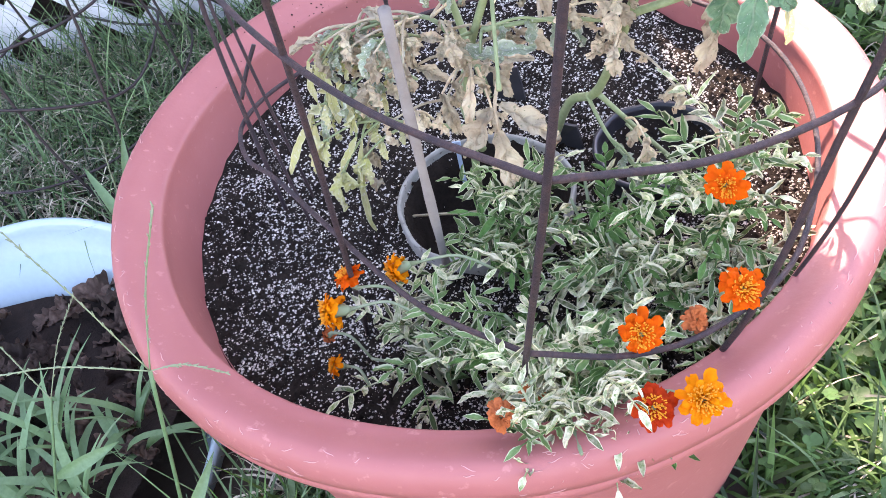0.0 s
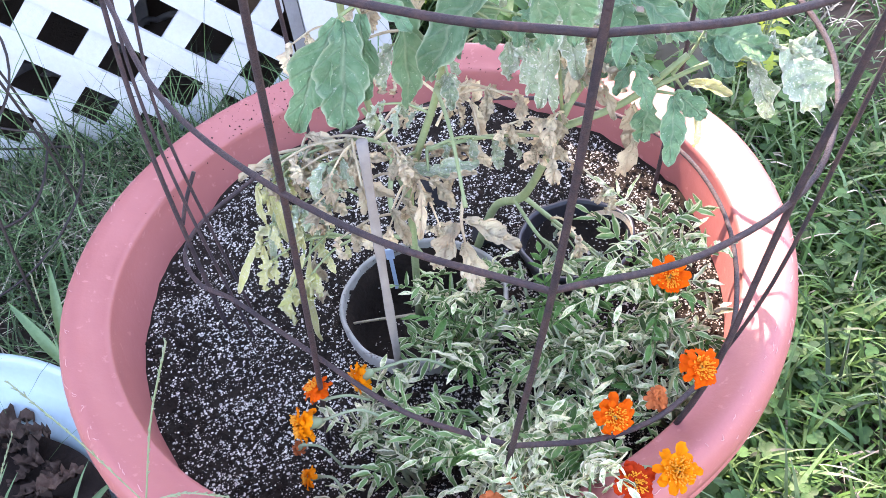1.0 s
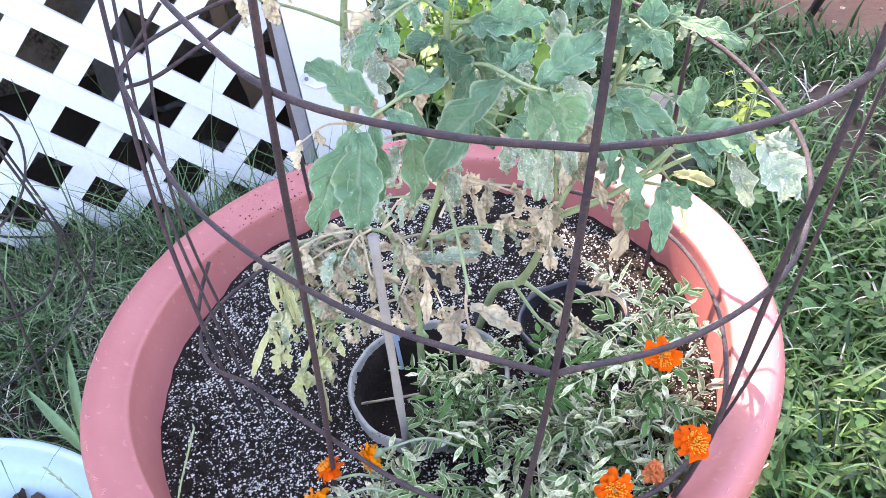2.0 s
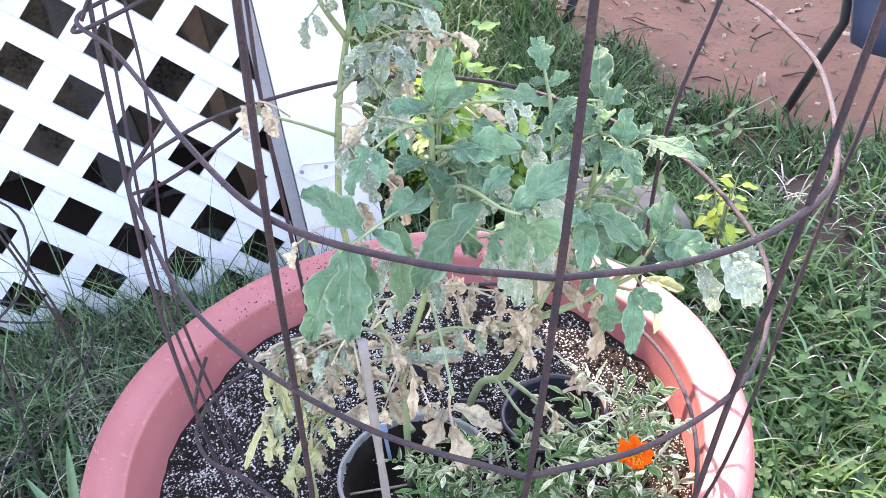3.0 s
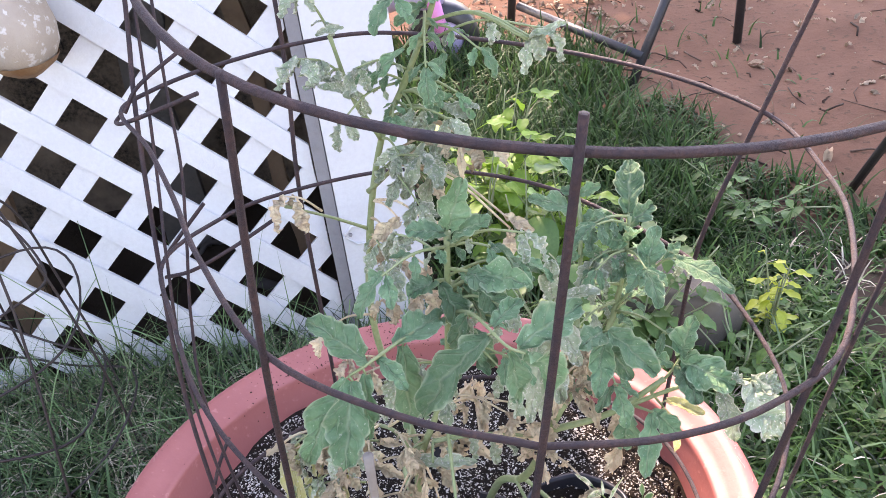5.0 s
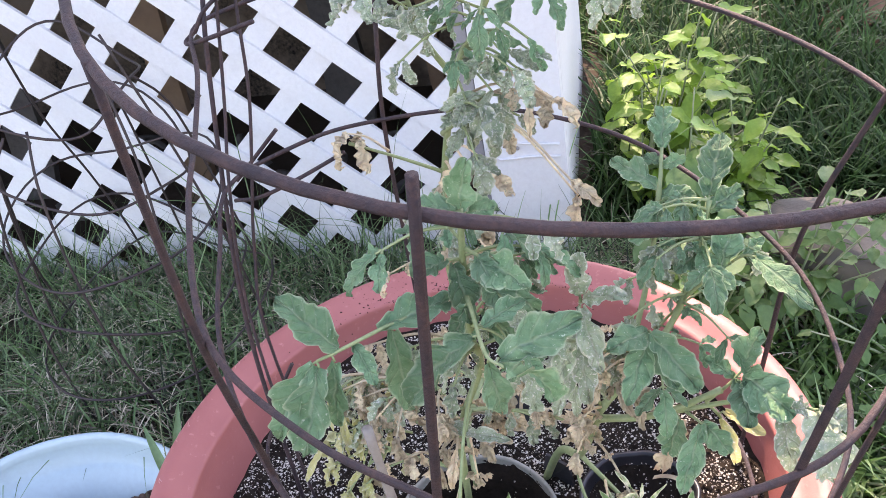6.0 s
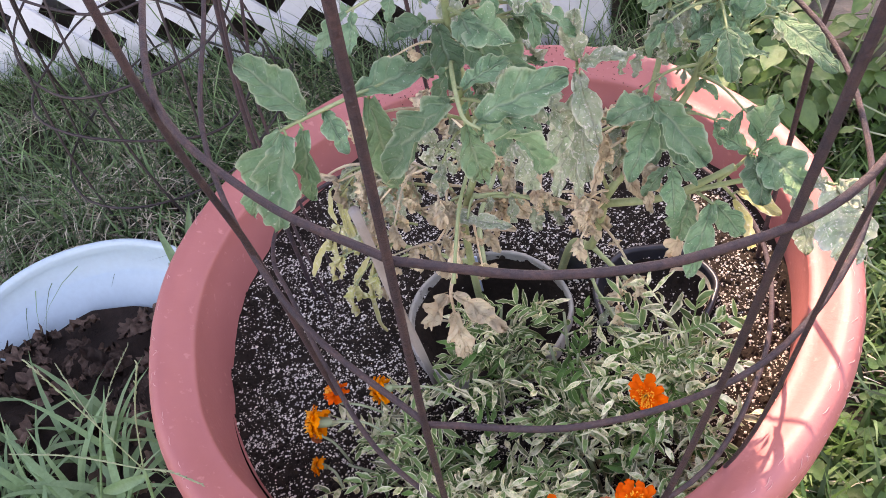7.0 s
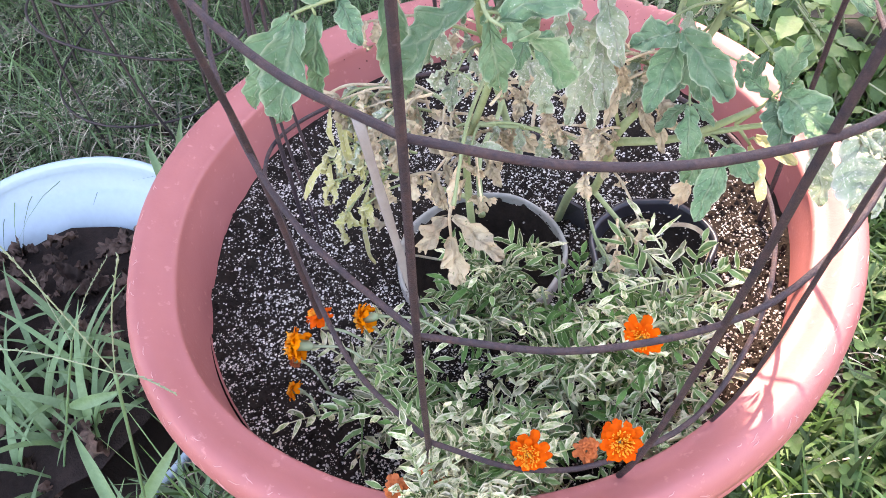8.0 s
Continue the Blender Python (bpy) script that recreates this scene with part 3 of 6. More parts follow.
tomato((0.004, 0.12, 0.34), "tall sparse tomato plant with speckled and dried leaves", [
    ([(0.004, 0.125, 0.325), (-0.03, 0.14, 0.53), (-0.018, 0.14, 0.654), (0.008, 0.135, 0.755), (0.036, 0.125, 0.81), (0.072, 0.12, 0.89), (0.088, 0.12, 0.99)], 0.0052, 0.003),
    ([(0.008, 0.135, 0.755), (-0.01, 0.125, 0.80), (-0.02, 0.12, 0.86)], 0.004, 0.002),
    ([(-0.018, 0.14, 0.66), (-0.05, 0.12, 0.69), (-0.085, 0.105, 0.715)], 0.0025, 0.0015),
    ([(-0.012, 0.14, 0.70), (0.02, 0.12, 0.735)], 0.0035, 0.002),
], [
    ("D", (-0.055, 0.115, 0.70), (-0.082, 0.10, 0.728), 0.045, 1), ("S", (-0.018, 0.13, 0.66), (0.0, 0.07, 0.665), 0.05, 2), ("D", (-0.015, 0.13, 0.64), (0.03, 0.06, 0.635), 0.045, 2),
    ("S", (0.0, 0.13, 0.72), (0.042, 0.07, 0.765), 0.045, 2), ("S", (0.0, 0.13, 0.735), (0.035, 0.06, 0.725), 0.045, 2), ("S", (0.02, 0.125, 0.78), (0.07, 0.07, 0.795), 0.04, 2),
    ("D", (0.01, 0.13, 0.74), (0.085, 0.09, 0.765), 0.04, 1), ("S", (0.03, 0.125, 0.81), (-0.02, 0.08, 0.80), 0.035, 2), ("S", (-0.01, 0.12, 0.82), (-0.045, 0.09, 0.855), 0.042, 2)
] + [
    ("S", (-0.018, 0.12, 0.86), (-0.035, 0.10, 0.905), 0.038, 1), ("S", (0.05, 0.122, 0.84), (0.150, 0.06, 0.865), 0.040, 2), ("G", (0.06, 0.12, 0.86), (0.10, 0.07, 0.85), 0.035, 2),
    ("G", (0.07, 0.12, 0.885), (0.035, 0.07, 0.90), 0.048, 2), ("G", (0.075, 0.12, 0.90), (0.125, 0.08, 0.93), 0.048, 2), ("G", (0.06, 0.12, 0.87), (0.055, 0.05, 0.85), 0.045, 2),
    ("G", (0.08, 0.12, 0.93), (0.03, 0.10, 0.97), 0.05, 2), ("G", (0.085, 0.12, 0.96), (0.15, 0.11, 0.985), 0.05, 2), ("G", (0.088, 0.12, 0.985), (0.085, 0.10, 1.05), 0.05, 2)
] + [
    ("D", (-0.03, 0.14, 0.56), (-0.075, 0.10, 0.575), 0.035, 1), ("S", (0.04, 0.125, 0.82), (0.0, 0.08, 0.845), 0.035, 2), ("G", (0.065, 0.12, 0.88), (0.015, 0.08, 0.925), 0.04, 2), ("D", (-0.03, 0.14, 0.55), (-0.01, 0.11, 0.60), 0.04, 1), ("D", (-0.025, 0.14, 0.5), (-0.06, 0.12, 0.52), 0.035, 2),
], [("G", 4, 0.05, 0.042)], (), [
    ("D", (0.014, 0.110, 0.683), (-0.015, 0.100, 0.665), 0.0089), ("D", (0.037, 0.100, 0.686), (0.052, 0.090, 0.669), 0.0078), ("D", (0.003, 0.100, 0.669), (-0.011, 0.090, 0.651), 0.0079),
    ("S", (0.031, 0.110, 0.733), (0.021, 0.100, 0.710), 0.0082), ("S", (0.050, 0.110, 0.726), (0.037, 0.100, 0.695), 0.0087), ("S", (0.037, 0.110, 0.754), (0.000, 0.100, 0.747), 0.0071),
    ("S", (0.062, 0.110, 0.733), (0.074, 0.100, 0.722), 0.0072), ("T", (0.051, 0.110, 0.719), (0.054, 0.100, 0.703), 0.0067), ("T", (0.073, 0.110, 0.756), (0.087, 0.100, 0.743), 0.0061),
    ("S", (0.038, 0.100, 0.785), (0.056, 0.090, 0.778), 0.0074), ("S", (0.067, 0.100, 0.781), (0.078, 0.090, 0.771), 0.0060), ("S", (0.077, 0.100, 0.796), (0.095, 0.090, 0.791), 0.0049),
    ("S", (0.012, 0.100, 0.746), (0.022, 0.090, 0.734), 0.0060), ("S", (-0.027, 0.120, 0.827), (-0.048, 0.110, 0.820), 0.0075), ("S", (-0.013, 0.120, 0.815), (-0.031, 0.110, 0.826), 0.0060),
    ("D", (0.010, 0.090, 0.649), (0.028, 0.080, 0.630), 0.0089), ("D", (0.035, 0.090, 0.641), (0.023, 0.080, 0.619), 0.0084), ("S", (0.054, 0.100, 0.764), (0.066, 0.090, 0.751), 0.0065),
    ("S", (0.023, 0.100, 0.755), (0.033, 0.090, 0.747), 0.0065), ("G", (0.054, 0.100, 0.799), (0.074, 0.090, 0.806), 0.0059), ("G", (0.061, 0.100, 0.795), (0.051, 0.090, 0.784), 0.0059),
    ("D", (0.106, 0.060, 0.704), (0.128, 0.050, 0.688), 0.0060), ("D", (0.110, 0.060, 0.690), (0.108, 0.050, 0.667), 0.0065), ("S", (0.045, 0.100, 0.762), (0.024, 0.090, 0.715), 0.0084),
    ("S", (0.051, 0.100, 0.758), (0.054, 0.090, 0.723), 0.0084), ("S", (0.021, 0.100, 0.731), (0.010, 0.090, 0.716), 0.0071), ("D", (0.094, 0.080, 0.765), (0.112, 0.070, 0.745), 0.0063),
    ("D", (0.091, 0.080, 0.763), (0.089, 0.070, 0.747), 0.0063), ("T", (0.075, 0.090, 0.759), (0.074, 0.080, 0.732), 0.0046), ("S", (0.136, 0.060, 0.859), (0.131, 0.050, 0.881), 0.0042),
    ("S", (0.142, 0.060, 0.857), (0.164, 0.050, 0.871), 0.0050), ("S", (0.136, 0.060, 0.857), (0.131, 0.050, 0.834), 0.0058), ("S", (-0.001, 0.110, 0.806), (-0.035, 0.100, 0.826), 0.0074),
    ("S", (-0.012, 0.110, 0.818), (-0.013, 0.100, 0.855), 0.0064), ("S", (-0.007, 0.110, 0.869), (-0.029, 0.100, 0.869), 0.0045), ("G", (0.072, 0.090, 0.844), (0.061, 0.080, 0.826), 0.0079),
    ("G", (0.039, 0.100, 0.849), (0.009, 0.090, 0.825), 0.0075), ("G", (0.062, 0.100, 0.883), (0.035, 0.090, 0.872), 0.0078), ("G", (0.076, 0.090, 0.894), (0.114, 0.080, 0.897), 0.0068),
    ("G", (0.055, 0.100, 0.897), (0.033, 0.090, 0.916), 0.0069), ("S", (0.063, 0.100, 0.796), (0.085, 0.090, 0.784), 0.0082), ("S", (0.040, 0.100, 0.794), (0.028, 0.090, 0.775), 0.0069),
    ("G", (0.078, 0.100, 0.805), (0.089, 0.090, 0.783), 0.0063),
])
tomato((-0.005, -0.02, 0.34), "leafy tomato plant with drying lower leaves, in a white collar", [
    ([(-0.012, 0.0, 0.325), (-0.004, -0.015, 0.43), (0.004, -0.02, 0.505), (0.034, -0.032, 0.591), (0.043, -0.068, 0.66), (0.048, -0.080, 0.712), (0.055, -0.082, 0.783)], 0.005, 0.003),
    ([(0.004, -0.018, 0.50), (-0.02, 0.0, 0.535), (-0.08, 0.02, 0.525)], 0.003, 0.002),
    ([(-0.004, -0.012, 0.435), (-0.05, -0.005, 0.44), (-0.095, 0.0, 0.448)], 0.0032, 0.0022),
    ([(0.034, -0.04, 0.60), (0.036, -0.10, 0.605), (0.036, -0.146, 0.576)], 0.0022, 0.0016),
    ([(0.02, -0.03, 0.54), (0.07, -0.035, 0.545), (0.118, -0.045, 0.542)], 0.0026, 0.002),
    ([(0.0, 0.0, 0.40), (-0.02, 0.07, 0.40), (-0.012, 0.13, 0.42), (-0.03, 0.14, 0.47)], 0.004, 0.003),
], [
    ("S", (0.05, -0.055, 0.69), (0.105, -0.09, 0.695), 0.045, 2), ("S", (0.048, -0.05, 0.67), (0.085, -0.10, 0.665), 0.05, 1), 
    ("S", (0.02, -0.03, 0.54), (0.075, -0.04, 0.545), 0.036, 2), ("D", (0.07, -0.035, 0.545), (0.112, -0.045, 0.542), 0.034, 2),
    ("D", (-0.02, 0.0, 0.535), (-0.07, 0.018, 0.53), 0.036, 3), ("D", (-0.03, 0.0, 0.53), (-0.085, -0.01, 0.525), 0.038, 2), ("Y", (-0.06, -0.004, 0.442), (-0.118, 0.0, 0.455), 0.042, 2)
] + [
    ("Y", (-0.05, -0.004, 0.44), (-0.095, -0.03, 0.43), 0.038, 2), ("S", (-0.06, 0.01, 0.53), (-0.10, 0.0, 0.515), 0.04, 2), ("D", (-0.08, 0.0, 0.445), (-0.098, -0.02, 0.415), 0.045, 1), ("D", (0.004, -0.02, 0.50), (-0.02, -0.05, 0.485), 0.03, 1),
    ("Y", (-0.06, 0.01, 0.52), (-0.11, 0.01, 0.50), 0.05, 2), ("Y", (-0.07, 0.0, 0.45), (-0.115, -0.035, 0.42), 0.05, 1), ("S", (-0.05, 0.0, 0.50), (-0.09, -0.01, 0.49), 0.05, 2), ("Y", (-0.04, 0.0, 0.48), (-0.105, 0.02, 0.505), 0.046, 2), ("Y", (-0.05, 0.0, 0.47), (-0.12, -0.01, 0.475), 0.046, 2), ("S", (-0.04, 0.0, 0.50), (-0.10, 0.015, 0.525), 0.046, 2), ("Y", (-0.07, -0.002, 0.445), (-0.125, -0.02, 0.445), 0.044, 1)
] + [
    ("S", (-0.03, 0.0, 0.52), (-0.06, -0.02, 0.535), 0.042, 2), ("D", (-0.04, 0.0, 0.50), (-0.075, -0.03, 0.505), 0.04, 2), ("D", (0.01, -0.02, 0.50), (0.02, -0.05, 0.475), 0.03, 2), ("D", (0.02, -0.03, 0.53), (0.0, -0.05, 0.51), 0.032, 1), ("S", (0.03, -0.03, 0.57), (-0.01, -0.01, 0.575), 0.04, 2), ("D", (0.034, -0.03, 0.59), (0.0, 0.0, 0.60), 0.035, 1),
    ("D", (-0.01, 0.1, 0.41), (0.02, 0.07, 0.44), 0.03, 1), ("D", (0.03, -0.03, 0.56), (0.06, 0.0, 0.575), 0.034, 2), ("D", (-0.035, -0.002, 0.44), (-0.045, -0.02, 0.465), 0.03, 1),
], [("D", 12, 0.08, 0.036), ("S", 7, 0.06, 0.040), ("G", 8, 0.06, 0.046)], [
    ("G", [(0.046, -0.079, 0.705), (0.025, -0.13, 0.738), (-0.004, -0.176, 0.753), (-0.016, -0.183, 0.751)], [
        ((-0.004, -0.176, 0.753), (-0.036, -0.170, 0.788), 0.0125), ((0.012, -0.150, 0.745), (0.045, -0.102, 0.728), 0.0135), ((-0.018, -0.184, 0.750), (-0.051, -0.194, 0.694), 0.0125),
        ((-0.014, -0.186, 0.749), (-0.026, -0.212, 0.702), 0.0155), ((-0.006, -0.181, 0.749), (-0.012, -0.188, 0.702), 0.0105), ((0.016, -0.140, 0.735), (0.010, -0.128, 0.650), 0.0125), ((0.001, -0.165, 0.748), (0.018, -0.186, 0.736), 0.007)]),
    ("G", [(0.048, -0.080, 0.714), (0.065, -0.13, 0.746), (0.082, -0.175, 0.753), (0.093, -0.183, 0.751)], [
        ((0.072, -0.160, 0.751), (0.022, -0.160, 0.688), 0.0165), ((0.090, -0.178, 0.753), (0.134, -0.153, 0.760), 0.0140), ((0.093, -0.184, 0.751), (0.113, -0.148, 0.688), 0.0175),
        ((0.084, -0.180, 0.751), (0.086, -0.176, 0.705), 0.0100), ((0.060, -0.125, 0.743), (0.050, -0.122, 0.705), 0.009), ((0.076, -0.150, 0.750), (0.099, -0.130, 0.753), 0.008)]),
    ("G", [(0.054, -0.082, 0.770), (0.055, -0.082, 0.784)], [((0.056, -0.084, 0.786), (0.069, -0.100, 0.832), 0.0125), ((0.055, -0.082, 0.781), (0.027, -0.086, 0.790), 0.0110), ((0.057, -0.084, 0.777), (0.085, -0.107, 0.803), 0.0110)]),
    ("G", [(0.053, -0.081, 0.752), (0.066, -0.095, 0.757), (0.075, -0.101, 0.756)], [((0.075, -0.101, 0.756), (0.103, -0.139, 0.771), 0.0130), ((0.073, -0.102, 0.755), (0.085, -0.125, 0.735), 0.0115), ((0.066, -0.096, 0.757), (0.067, -0.116, 0.787), 0.0095)]),
    ("G", [(0.051, -0.080, 0.742), (0.042, -0.088, 0.748)], [((0.042, -0.088, 0.748), (0.024, -0.108, 0.752), 0.0110), ((0.046, -0.086, 0.744), (0.058, -0.112, 0.716), 0.0115)]),
    ("G", [(0.050, -0.080, 0.728), (0.062, -0.080, 0.738)], [((0.062, -0.082, 0.738), (0.096, -0.085, 0.700), 0.0150), ((0.058, -0.078, 0.734), (0.078, -0.068, 0.690), 0.0130)]),
    ("G", [(0.045, -0.073, 0.68), (0.055, -0.07, 0.688)], [((0.055, -0.07, 0.688), (0.077, -0.06, 0.640), 0.0125)]),
    ("T", [(0.036, -0.140, 0.580), (0.032, -0.146, 0.566), (0.032, -0.150, 0.548)], [((0.029, -0.147, 0.564), (0.010, -0.152, 0.532), 0.0095), ((0.032, -0.150, 0.548), (0.036, -0.158, 0.508), 0.0100), ((0.035, -0.147, 0.566), (0.068, -0.154, 0.538), 0.0085)]),
], [
    ("Y", (-0.121, 0.000, 0.511), (-0.122, -0.010, 0.476), 0.0039), ("Y", (-0.111, -0.005, 0.510), (-0.108, -0.015, 0.457), 0.0053), ("Y", (-0.135, -0.010, 0.458), (-0.162, -0.020, 0.413), 0.0045),
    ("Y", (-0.130, -0.010, 0.455), (-0.130, -0.020, 0.422), 0.0045), ("Y", (-0.100, -0.010, 0.484), (-0.095, -0.020, 0.450), 0.0044), ("Y", (-0.097, -0.020, 0.446), (-0.116, -0.030, 0.415), 0.0040),
    ("Y", (-0.093, -0.020, 0.443), (-0.104, -0.030, 0.343), 0.0045), ("S", (-0.113, 0.000, 0.482), (-0.127, -0.010, 0.431), 0.0049), ("D", (-0.074, 0.030, 0.530), (-0.085, 0.020, 0.571), 0.0062),
    ("D", (-0.079, 0.000, 0.528), (-0.059, -0.010, 0.510), 0.0066), ("D", (-0.041, 0.000, 0.538), (-0.037, -0.010, 0.499), 0.0064), ("D", (-0.054, 0.010, 0.522), (-0.054, 0.000, 0.498), 0.0047),
    ("S", (0.018, -0.050, 0.534), (0.056, -0.060, 0.539), 0.0064), ("T", (0.010, -0.060, 0.523), (0.002, -0.070, 0.483), 0.0052), ("D", (-0.015, -0.050, 0.503), (-0.007, -0.060, 0.471), 0.0058),
    ("D", (0.042, -0.020, 0.531), (0.068, -0.030, 0.510), 0.0070), ("D", (0.039, -0.020, 0.522), (0.032, -0.030, 0.493), 0.0062), ("T", (0.061, 0.000, 0.555), (0.067, -0.010, 0.523), 0.0056),
    ("D", (0.019, -0.010, 0.528), (0.039, -0.020, 0.518), 0.0062), ("D", (-0.032, 0.000, 0.518), (-0.010, -0.010, 0.521), 0.0051), ("D", (-0.073, -0.010, 0.491), (-0.085, -0.020, 0.465), 0.0052),
    ("D", (-0.132, 0.000, 0.519), (-0.104, -0.010, 0.537), 0.0048), ("D", (-0.208, 0.000, 0.258), (-0.228, -0.010, 0.226), 0.0062), ("T", (-0.058, 0.020, 0.496), (-0.079, 0.010, 0.484), 0.0064),
    ("T", (-0.038, -0.010, 0.501), (-0.012, -0.020, 0.489), 0.0062), ("T", (-0.066, 0.000, 0.481), (-0.055, -0.010, 0.472), 0.0059), ("T", (0.016, -0.040, 0.523), (0.055, -0.050, 0.524), 0.0062),
    ("S", (-0.005, -0.040, 0.534), (0.033, -0.050, 0.525), 0.0066), ("D", (-0.006, -0.050, 0.512), (0.005, -0.060, 0.484), 0.0054), ("D", (0.021, -0.030, 0.506), (0.034, -0.040, 0.485), 0.0055),
])
